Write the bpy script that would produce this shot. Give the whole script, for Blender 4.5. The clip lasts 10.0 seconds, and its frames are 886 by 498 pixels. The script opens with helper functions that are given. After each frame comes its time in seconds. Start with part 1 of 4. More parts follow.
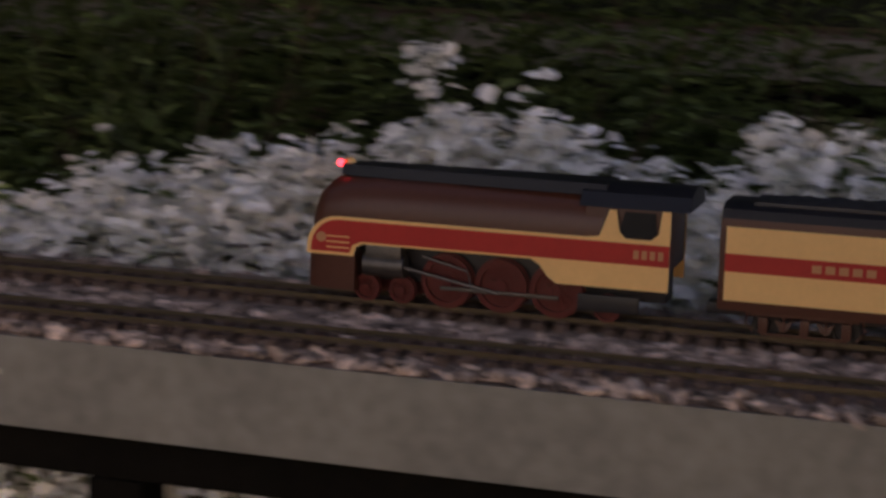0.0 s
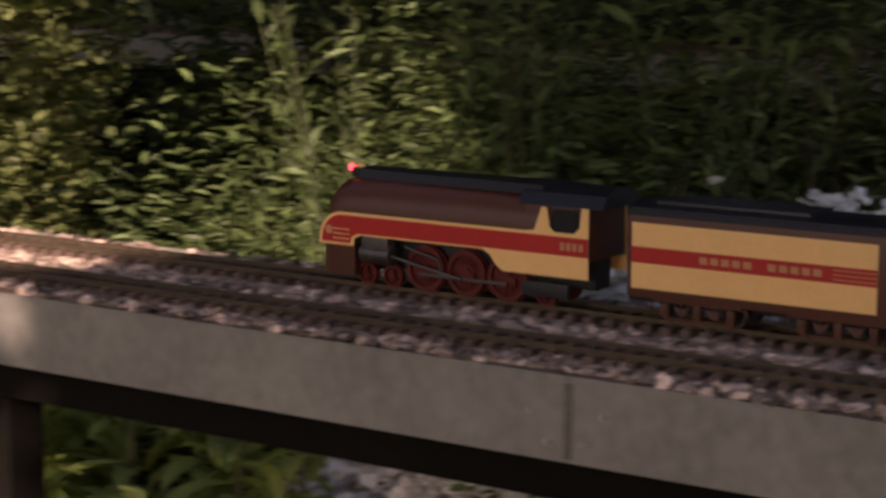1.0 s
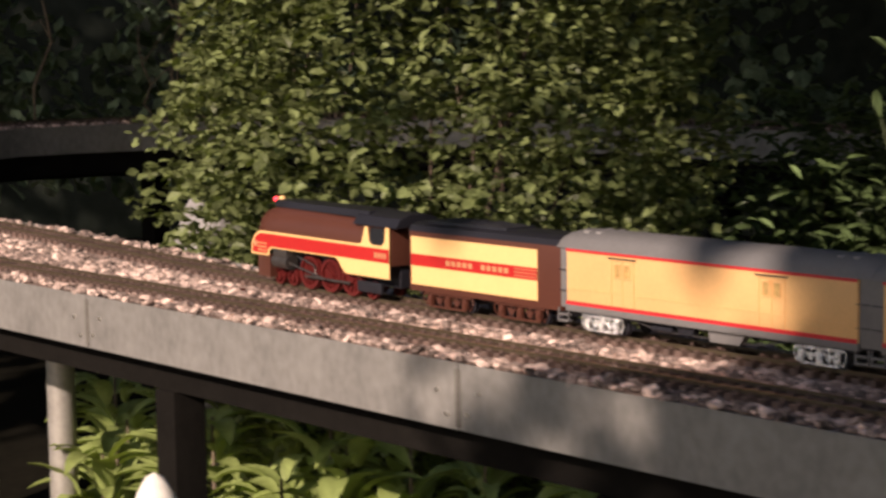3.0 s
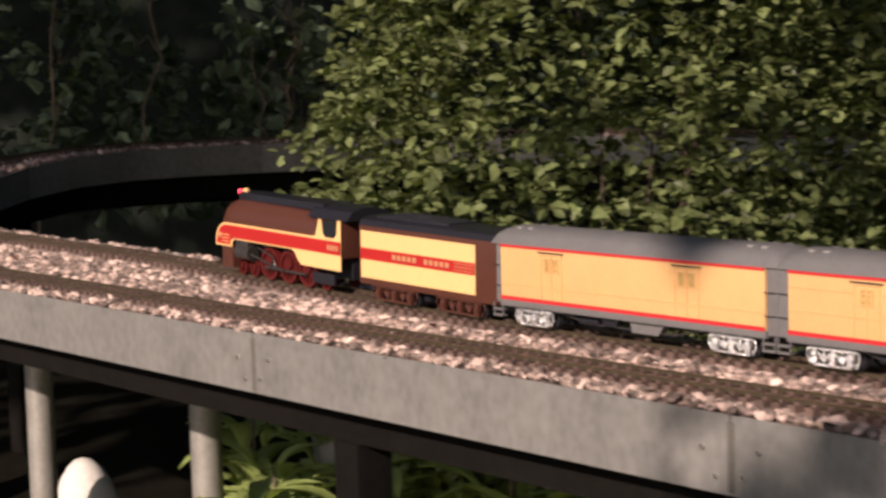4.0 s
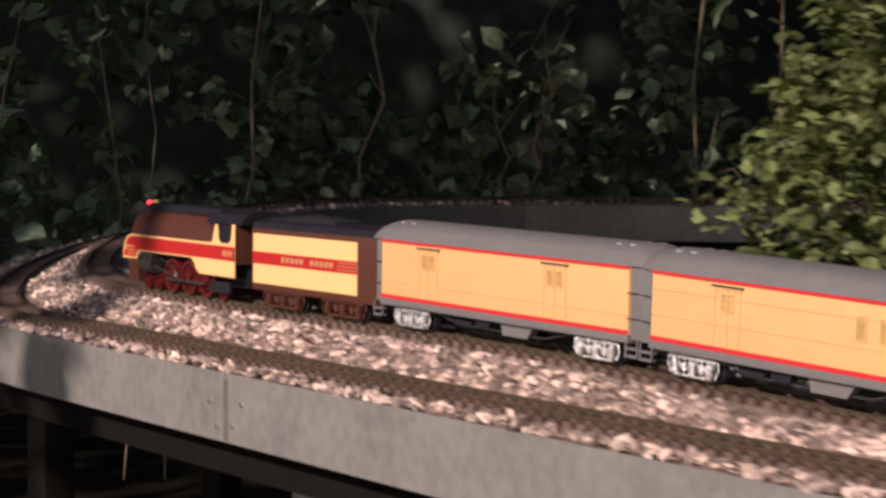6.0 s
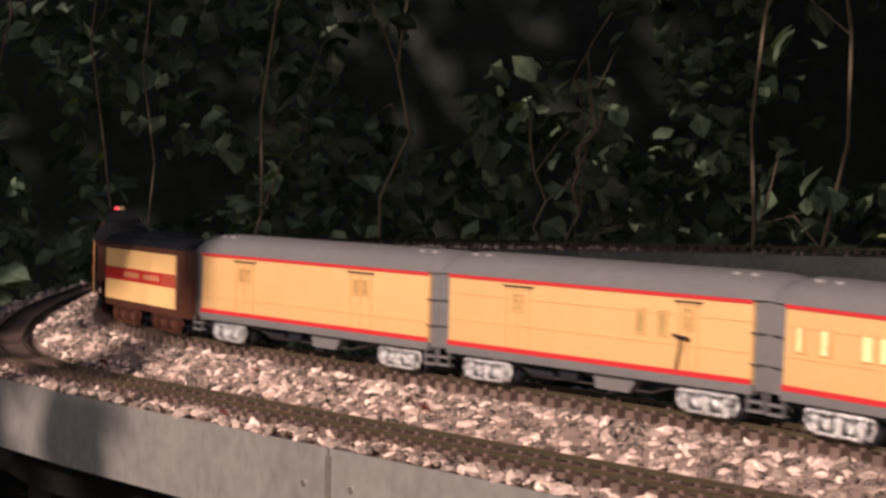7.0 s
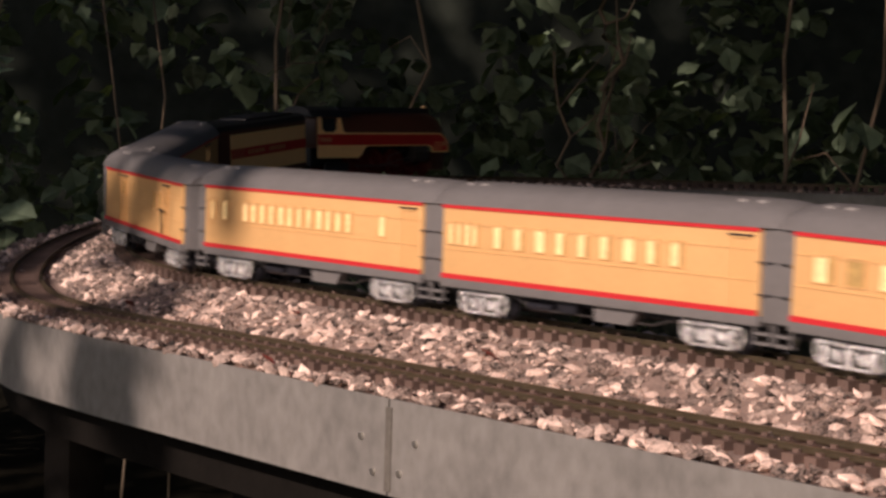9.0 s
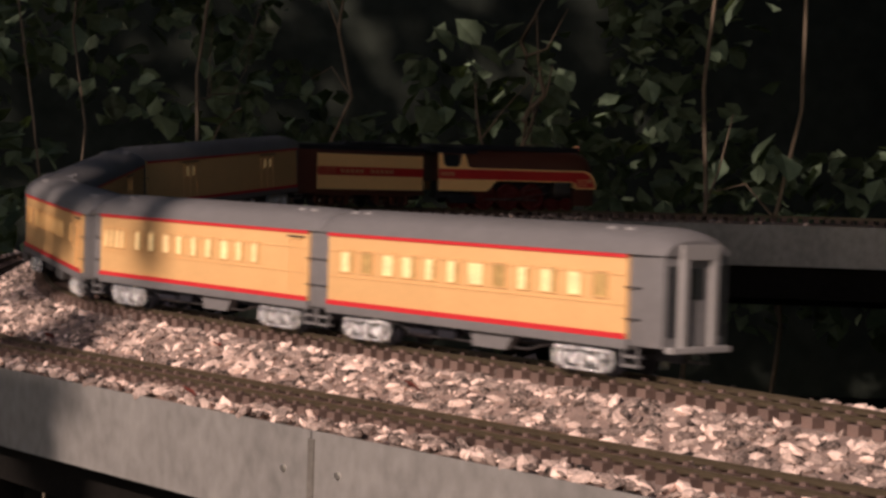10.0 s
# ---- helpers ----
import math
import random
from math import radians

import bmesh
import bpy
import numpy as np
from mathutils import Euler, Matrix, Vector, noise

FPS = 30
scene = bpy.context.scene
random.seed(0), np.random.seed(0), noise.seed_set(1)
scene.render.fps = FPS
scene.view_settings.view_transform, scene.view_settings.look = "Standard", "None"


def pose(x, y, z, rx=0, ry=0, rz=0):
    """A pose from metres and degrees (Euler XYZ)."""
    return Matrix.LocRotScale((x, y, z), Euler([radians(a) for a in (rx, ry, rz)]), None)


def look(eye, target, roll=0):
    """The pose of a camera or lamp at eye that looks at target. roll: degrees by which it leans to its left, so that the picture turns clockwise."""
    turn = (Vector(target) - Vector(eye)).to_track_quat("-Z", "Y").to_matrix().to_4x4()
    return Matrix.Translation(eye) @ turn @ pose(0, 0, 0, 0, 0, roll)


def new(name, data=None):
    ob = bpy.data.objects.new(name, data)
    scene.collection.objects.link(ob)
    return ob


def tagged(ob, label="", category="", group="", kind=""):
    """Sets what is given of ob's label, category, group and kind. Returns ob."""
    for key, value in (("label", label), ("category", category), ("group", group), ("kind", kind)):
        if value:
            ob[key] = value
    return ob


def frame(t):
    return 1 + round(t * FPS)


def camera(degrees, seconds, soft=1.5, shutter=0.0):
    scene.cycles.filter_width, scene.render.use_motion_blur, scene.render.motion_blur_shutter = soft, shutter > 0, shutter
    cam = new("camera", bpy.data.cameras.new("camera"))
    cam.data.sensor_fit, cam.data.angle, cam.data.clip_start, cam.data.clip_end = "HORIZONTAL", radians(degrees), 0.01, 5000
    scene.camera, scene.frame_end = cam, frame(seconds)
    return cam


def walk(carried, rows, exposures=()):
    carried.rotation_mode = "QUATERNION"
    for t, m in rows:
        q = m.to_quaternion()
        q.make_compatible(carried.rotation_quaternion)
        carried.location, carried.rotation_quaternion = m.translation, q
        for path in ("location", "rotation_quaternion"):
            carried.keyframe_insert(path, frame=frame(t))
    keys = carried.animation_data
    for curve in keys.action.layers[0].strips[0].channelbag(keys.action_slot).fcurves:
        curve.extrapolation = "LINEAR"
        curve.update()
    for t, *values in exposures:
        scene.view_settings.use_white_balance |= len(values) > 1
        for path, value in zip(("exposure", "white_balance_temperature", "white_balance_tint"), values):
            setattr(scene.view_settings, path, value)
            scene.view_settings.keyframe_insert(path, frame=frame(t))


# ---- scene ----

PATH = [
    (0, (2.226, -1.770, 0.466), (1.658, 0.114, 0.109), 1.79),
    (0.5, (2.226, -1.770, 0.466), (1.344, -0.004, 0.143), 1.33),
    (1, (2.226, -1.770, 0.466), (1.111, -0.140, 0.151), 0.12),
    (1.5, (2.226, -1.770, 0.466), (0.933, -0.274, 0.164), -1.07),
    (2, (2.226, -1.770, 0.466), (0.792, -0.396, 0.231), -0.28),
    (2.5, (2.226, -1.770, 0.466), (0.719, -0.474, 0.245), -0.30),
    (4, (1.599, -1.624, 0.418), (0.014, -0.419, 0.229), -1.63),
    (4.5, (1.497, -1.600, 0.411), (-0.131, -0.452, 0.230), -1.31),
    (5, (1.191, -1.529, 0.387), (-0.445, -0.392, 0.217), -1.41),
    (6.5, (-0.196, -1.205, 0.282), (-1.825, -0.048, 0.212), 1.50),
    (7, (-0.410, -1.156, 0.265), (-2.016, 0.035, 0.218), 1.42),
    (7.5, (-0.510, -1.132, 0.258), (-2.118, 0.053, 0.158), 1.63),
    (8, (-0.599, -1.112, 0.251), (-2.194, 0.092, 0.165), 1.46),
    (8.5, (-0.599, -1.112, 0.251), (-2.199, 0.084, 0.158), 2.39),
    (9, (-0.599, -1.112, 0.251), (-2.197, 0.086, 0.145), 1.57),
    (9.5, (-0.599, -1.112, 0.251), (-2.165, 0.128, 0.163), 2.24),
    (10, (-0.599, -1.112, 0.251), (-2.151, 0.148, 0.178), 1.55),
]
cam = camera(25, 10.0, soft=2.8, shutter=0.5)
EXPO = [(0, 0.72, 7800, 30), (0.5, 0.78, 7800, 32), (1.5, 0.85, 8000, 28), (2.5, 0.6, 7200, 22), (4.0, 0.28, 6600, 20), (5.2, 0.18, 6250, 20), (7.5, 0.04, 6850, 26), (10, -0.08, 6850, 26)]
walk(cam, [(t, look(e, g, r)) for t, e, g, r in PATH], EXPO)

# ---- light: low warm sun from behind the camera, sky above ----
SUN_EL, SUN_AZ = radians(27), radians(160)  # azimuth from +y towards +x
sun_dir = Vector((math.sin(SUN_AZ) * math.cos(SUN_EL), math.cos(SUN_AZ) * math.cos(SUN_EL), math.sin(SUN_EL)))
world = bpy.data.worlds.new("sky")
scene.world = world
world.use_nodes = True
wn = world.node_tree.nodes
sky = wn.new("ShaderNodeTexSky")
sky.sky_type, sky.sun_disc = "NISHITA", False
sky.sun_elevation, sky.sun_rotation = SUN_EL, SUN_AZ
wn["Background"].inputs[1].default_value = 0.095
world.node_tree.links.new(sky.outputs[0], wn["Background"].inputs[0])
sun = new("sun", bpy.data.lights.new("sun", "SUN"))
sun.data.energy, sun.data.angle, sun.data.color = 4.7, radians(0.6), (1.0, 0.86, 0.72)
sun.matrix_world = look(sun_dir * 20, (0, 0, 0))

# ---- materials ----
def material(name, color, rough=0.6, metal=0.0, vary=0.15, scale=40.0, bump=0.2, spec=0.4, rand=0.0, fine=6.0, coat=0.0, island=0.0, glow=0.0, skew=1.0, stretch=1.0):
    """Procedural surface: colour broken up at two scales, with fine relief."""
    m = bpy.data.materials.new(name)
    m.use_nodes = True
    nt = m.node_tree
    n, l = nt.nodes, nt.links
    b = n["Principled BSDF"]
    b.inputs["Roughness"].default_value, b.inputs["Metallic"].default_value = rough, metal
    b.inputs["Specular IOR Level"].default_value = spec
    b.inputs["Coat Weight"].default_value = coat
    co = n.new("ShaderNodeTexCoord")
    big, small = n.new("ShaderNodeTexNoise"), n.new("ShaderNodeTexNoise")
    big.inputs["Scale"].default_value, small.inputs["Scale"].default_value = scale, scale * fine
    big.inputs["Detail"].default_value, small.inputs["Detail"].default_value = 4, 3
    flow = n.new("ShaderNodeVectorMath")
    flow.operation = "MULTIPLY"
    flow.inputs[1].default_value = (1, 1, stretch)
    l.new(co.outputs["Object"], flow.inputs[0])
    l.new(flow.outputs[0], big.inputs["Vector"])
    l.new(co.outputs["Object"] if stretch == 1.0 else flow.outputs[0], small.inputs["Vector"])
    add = n.new("ShaderNodeMath")
    add.operation = "ADD"
    l.new(big.outputs[0], add.inputs[0])
    l.new(small.outputs[0], add.inputs[1])
    last = add.outputs[0]
    if rand or island:
        src = n.new("ShaderNodeNewGeometry").outputs["Random Per Island"] if island else n.new("ShaderNodeObjectInfo").outputs["Random"]
        if skew != 1.0:
            pw = n.new("ShaderNodeMath")
            pw.operation = "POWER"
            pw.inputs[1].default_value = skew
            l.new(src, pw.inputs[0])
            src = pw.outputs[0]
        mad = n.new("ShaderNodeMath")
        mad.operation = "MULTIPLY_ADD"
        l.new(src, mad.inputs[0])
        mad.inputs[1].default_value = (island or rand) * 2
        l.new(last, mad.inputs[2])
        sub = n.new("ShaderNodeMath")
        sub.operation = "SUBTRACT"
        l.new(mad.outputs[0], sub.inputs[0])
        sub.inputs[1].default_value = island or rand
        last = sub.outputs[0]
    ramp = n.new("ShaderNodeMapRange")
    ramp.inputs[1].default_value, ramp.inputs[2].default_value = 0.5, 1.5
    ramp.inputs[3].default_value, ramp.inputs[4].default_value = 1 - vary, 1 + vary
    ramp.clamp = False
    l.new(last, ramp.inputs[0])
    mul = n.new("ShaderNodeVectorMath")
    mul.operation = "SCALE"
    mul.inputs[0].default_value = color
    l.new(ramp.outputs[0], mul.inputs["Scale"])
    l.new(mul.outputs[0], b.inputs["Base Color"])
    if bump:
        bp = n.new("ShaderNodeBump")
        bp.inputs["Strength"].default_value, bp.inputs["Distance"].default_value = bump, 0.002
        l.new(small.outputs[0], bp.inputs["Height"])
        l.new(bp.outputs[0], b.inputs["Normal"])
    if glow:
        b.inputs["Emission Color"].default_value = (1.0, 0.72, 0.32, 1)
        b.inputs["Emission Strength"].default_value = glow
    return m


def leafy(name, color, island=0.5, rough=0.5, back=0.3):
    m = material(name, color, rough, vary=0.6, scale=9, bump=0.0, island=island, spec=0.35)
    n, l = m.node_tree.nodes, m.node_tree.links
    b, out = n["Principled BSDF"], n["Material Output"]
    tr, mix = n.new("ShaderNodeBsdfTranslucent"), n.new("ShaderNodeMixShader")
    tr.inputs[0].default_value = (color[0] * 1.2, color[1] * 1.3, color[2] * 0.5, 1)
    mix.inputs[0].default_value = back
    l.new(b.outputs[0], mix.inputs[1])
    l.new(tr.outputs[0], mix.inputs[2])
    l.new(mix.outputs[0], out.inputs[0])
    return m


M = {
    "steel_sheet": material("galvanised_sheet", (0.25, 0.24, 0.225), 0.55, 0.3, 0.34, 7, 0.15, fine=9, stretch=0.8),
    # Timber colour carries the black shade beneath the fascia, which the sun would light.
    "timber": material("shade_dark_timber", (0.008, 0.007, 0.006), 1.0, 0, 0.35, 12, 0.5, spec=0.1),
    "bed": material("roadbed_grit", (0.27, 0.195, 0.165), 0.95, 0, 0.4, 60, 0.8),
    "stone": material("ballast_stone", (0.54, 0.405, 0.345), 0.75, 0, 0.62, 50, 0.5, island=0.6, skew=2.4),
    "stain": material("stained_lap", (0.13, 0.12, 0.105), 0.8, 0.1, 0.35, 30, 0.3),
    "rail": material("bronze_rail", (0.11, 0.085, 0.055), 0.42, 0.5, 0.25, 60, 0.1),
    "sleeper": material("brown_sleeper", (0.13, 0.085, 0.07), 0.75, 0, 0.3, 90, 0.4, rand=0.4),
    "brown": material("brown_paint", (0.085, 0.030, 0.020), 0.38, 0, 0.1, 30, 0.05),
    "black": material("black_paint", (0.016, 0.016, 0.021), 0.4, 0, 0.15, 40, 0.05),
    "red": material("red_paint", (0.44, 0.022, 0.02), 0.4, 0, 0.1, 30, 0.04),
    "cream": material("cream_yellow_paint", (0.86, 0.53, 0.225), 0.42, 0, 0.06, 30, 0.04),
    "yellow": material("armour_yellow_paint", (0.69, 0.41, 0.175), 0.42, 0, 0.08, 25, 0.05),
    "scarlet": material("scarlet_line", (0.56, 0.03, 0.035), 0.4, 0, 0.06, 30, 0.0),
    "grey": material("grey_paint", (0.15, 0.145, 0.145), 0.5, 0, 0.14, 25, 0.08),
    # Strong mottling paints glints and dark gaps onto the silver side frames.
    "chrome": material("glint_mottled_silver", (0.86, 0.86, 0.86), 0.22, 0.8, 1.3, 170, 1.0, fine=3.0),
    "lettering": material("pale_lettering", (0.50, 0.24, 0.12), 0.5, 0, 0.1, 40, 0.0),
    "wheel_red": material("red_wheel", (0.10, 0.012, 0.011), 0.4, 0.1, 0.2, 60, 0.1),
    "iron": material("dull_iron", (0.10, 0.09, 0.085), 0.4, 0.7, 0.3, 80, 0.2),
    "lamp": None, "window": material("lit_window", (0.75, 0.55, 0.28), 0.25, 0, 0.6, 60, 0.0, glow=0.42),
    # Gold colour and faint glow stand in for sun reflected in the panes.
    "dim_window": material("dim_gold_window", (0.42, 0.27, 0.10), 0.2, 0, 0.6, 90, 0.0, glow=0.07),
    "glass": material("dark_glass", (0.02, 0.022, 0.026), 0.12, 0, 0.1, 20, 0.0, spec=0.6),
    "coal": material("coal", (0.03, 0.03, 0.035), 0.5, 0, 0.5, 120, 0.9),
    # Near-black soil colour stands in for shade on the ground below the track.
    "soil": material("shade_dark_soil", (0.010, 0.009, 0.006), 1.0, 0, 0.5, 6, 0.7, spec=0.05),
    "gravel": material("pale_gravel", (0.70, 0.65, 0.63), 0.9, 0, 0.5, 30, 0.6, island=0.6),
    "petal": leafy("white_petal", (0.86, 0.84, 0.88), 0.15, 0.7, 0.12),
    "leaf_bush": leafy("bush_leaf", (0.14, 0.17, 0.066), 0.55),
    "leaf_weed": leafy("weed_leaf", (0.085, 0.125, 0.048), 0.6),
    "leaf_low": leafy("broad_leaf", (0.27, 0.33, 0.11), 0.5),
    "leaf_vine": leafy("vine_leaf", (0.125, 0.175, 0.115), 0.7, 0.65),
    "stem": material("vine_stem", (0.15, 0.115, 0.08), 0.8, 0, 0.35, 30, 0.4),
    "stalk": material("green_stalk", (0.045, 0.06, 0.022), 0.7, 0, 0.3, 30, 0.2),
    "bark": material("bark", (0.07, 0.05, 0.035), 0.9, 0, 0.4, 14, 0.8),
    "pipe": material("zinc_pipe", (0.34, 0.32, 0.29), 0.5, 0.4, 0.25, 14, 0.15),
    "white": material("white_stone", (0.72, 0.68, 0.62), 0.7, 0, 0.18, 14, 0.3),
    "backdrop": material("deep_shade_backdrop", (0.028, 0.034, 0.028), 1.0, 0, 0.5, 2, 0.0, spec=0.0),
    "pale_grey": material("pale_grey_paint", (0.26, 0.25, 0.245), 0.5, 0, 0.14, 25, 0.08),
    "dry_leaf": material("dry_leaf", (0.16, 0.035, 0.025), 0.7, 0, 0.4, 60, 0.3),
    "screw": material("screw_head", (0.65, 0.63, 0.58), 0.3, 0.9, 0.1, 40, 0.0),
}
lamp = bpy.data.materials.new("red_marker_glow")
lamp.use_nodes = True
lamp.node_tree.nodes["Principled BSDF"].inputs["Base Color"].default_value = (0.5, 0.02, 0.02, 1)
lamp.node_tree.nodes["Principled BSDF"].inputs["Emission Color"].default_value = (1.0, 0.04, 0.06, 1)
lamp.node_tree.nodes["Principled BSDF"].inputs["Emission Strength"].default_value = 4.0
M["lamp"] = lamp

# ---- mesh helpers ----
def mesh_of(name, bm, mat):
    me = bpy.data.meshes.new(name)
    bm.normal_update()
    bm.to_mesh(me)
    bm.free()
    me.set_sharp_from_angle(angle=radians(32))
    me.materials.append(M[mat])
    return me


def part(name, bm, mat, parent, label=""):
    ob = new(name, mesh_of(name, bm, mat))
    ob.parent = parent
    if label:
        ob["label"] = label
    return ob


def shared(name, me, parent, m):
    ob = new(name, me)
    ob.parent = parent
    ob.matrix_basis = m
    return ob


def arrays(name, verts, faces, mat, smooth=False):
    me = bpy.data.meshes.new(name)
    me.from_pydata([tuple(v) for v in verts], [], [tuple(int(i) for i in f) for f in faces])
    me.materials.append(M[mat])
    if smooth:
        me.polygons.foreach_set("use_smooth", [True] * len(me.polygons))
    me.update()
    return me


def box(bm, x0, x1, y0, y1, z0, z1, bevel=0.0):
    r = bmesh.ops.create_cube(bm, size=1.0, matrix=Matrix.Translation(((x0 + x1) / 2, (y0 + y1) / 2, (z0 + z1) / 2)) @ Matrix.Diagonal((x1 - x0, y1 - y0, z1 - z0, 1)))
    if bevel:
        es = {e for v in r["verts"] for e in v.link_edges}
        bmesh.ops.bevel(bm, geom=list(es), offset=bevel, segments=2, affect="EDGES", profile=0.7)
    return bm


def cyl(bm, r, depth, m, seg=16, r2=None):
    bmesh.ops.create_cone(bm, cap_ends=True, segments=seg, radius1=r, radius2=r if r2 is None else r2, depth=depth, matrix=m)
    return bm


def prism(bm, poly, y0, y1):
    """Extrude a side-view outline (x, z) from y0 to y1."""
    a = [bm.verts.new((x, y0, z)) for x, z in poly]
    b = [bm.verts.new((x, y1, z)) for x, z in poly]
    n = len(poly)
    bm.faces.new(a)
    bm.faces.new(b[::-1])
    for i in range(n):
        bm.faces.new((a[i], b[i], b[(i + 1) % n], a[(i + 1) % n]))
    bmesh.ops.recalc_face_normals(bm, faces=bm.faces)
    return bm


def loft(bm, rings, cap=True):
    """Join closed rings of equal count."""
    vs = [[bm.verts.new(p) for p in ring] for ring in rings]
    n = len(vs[0])
    for a, b in zip(vs, vs[1:]):
        for i in range(n):
            f = bm.faces.new((a[i], a[(i + 1) % n], b[(i + 1) % n], b[i]))
            f.smooth = True
    if cap:
        bm.faces.new(vs[0])
        bm.faces.new(vs[-1][::-1])
    bmesh.ops.recalc_face_normals(bm, faces=bm.faces)
    return bm


def tube(bm, pts, r, seg=6, r_end=None):
    rings = []
    for i, p in enumerate(pts):
        p = Vector(p)
        d = (Vector(pts[min(i + 1, len(pts) - 1)]) - Vector(pts[max(i - 1, 0)])).normalized()
        u = d.orthogonal().normalized()
        v = d.cross(u)
        rr = r if r_end is None else r + (r_end - r) * i / max(1, len(pts) - 1)
        rings.append([p + (u * math.cos(2 * math.pi * k / seg) + v * math.sin(2 * math.pi * k / seg)) * rr for k in range(seg)])
    return loft(bm, rings)


B = bmesh.new

# ---- the line of the railway: near leg along -x, a half circle, far leg along +x ----
X0, RAD, YC = 2.84, 1.28, 0.265
S1 = X0 + math.pi * RAD
CEN = Vector((-X0, YC + RAD))


def ease(a, b, x):
    k = min(1.0, max(0.0, (x - a) / (b - a)))
    return k * k * (3 - 2 * k)


def bed_z(s):
    return 0.110 * ease(3.1, 4.7, s)


def at_line(s, o=0.0, z=0.0):
    """Place at s metres along the inner track, o metres towards the inside of the bend."""
    zz = bed_z(s) + z + (0.038 * ease(0.5, 2.1, s) + 0.008 * ease(2.1, 3.4, s)) * ease(-0.17, -0.03, o)
    if s < X0:
        return Vector((-s, YC + o, zz))
    if s < S1:
        a = (s - X0) / RAD
        return Vector((CEN.x - (RAD - o) * math.sin(a), CEN.y - (RAD - o) * math.cos(a), zz))
    return Vector((-X0 + s - S1, YC + 2 * RAD - o, zz))


def yaw_at(s):
    return math.pi - (0 if s < X0 else min(math.pi, (s - X0) / RAD))


def ribbon(bm, profile, s0, s1, closed=True, ds=0.06):
    """Sweep a closed (o, z) outline along the line."""
    n = max(2, int((s1 - s0) / ds))
    return loft(bm, [[at_line(s0 + (s1 - s0) * i / n, o, z) for o, z in profile] for i in range(n + 1)])


OUT, INN = -YC, 0.13  # edges of the roadbed, measured from the inner track
SA, SB = -3.4, 12.6

# ---- ground and backdrop ----
def build_ground():
    n = 60
    vs, fs = [], []
    grid = np.concatenate([-np.geomspace(300, 0.4, n // 2), np.geomspace(0.4, 300, n // 2)])
    for y in grid:
        for x in grid:
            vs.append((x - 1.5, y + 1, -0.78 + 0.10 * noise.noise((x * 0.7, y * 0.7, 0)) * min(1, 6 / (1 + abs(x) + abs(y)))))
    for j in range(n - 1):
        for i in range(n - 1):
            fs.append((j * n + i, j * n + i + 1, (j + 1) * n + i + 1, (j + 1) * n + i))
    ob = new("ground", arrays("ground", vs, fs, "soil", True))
    tagged(ob, "bare garden soil coloured near-black for the shade under the raised track", "ground", kind="structure")
    # Added near-black sheet closes the view; woodland shade is put into its colour.
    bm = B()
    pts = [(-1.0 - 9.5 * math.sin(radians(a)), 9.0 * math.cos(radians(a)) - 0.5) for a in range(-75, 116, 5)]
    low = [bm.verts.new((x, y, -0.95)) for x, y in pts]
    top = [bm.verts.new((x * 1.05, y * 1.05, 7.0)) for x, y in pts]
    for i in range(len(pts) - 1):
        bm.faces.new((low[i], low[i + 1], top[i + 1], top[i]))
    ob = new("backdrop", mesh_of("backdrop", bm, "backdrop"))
    tagged(ob, "near-black sheet standing in for the deep shade of the woods", "backdrop", kind="structure")


build_ground()

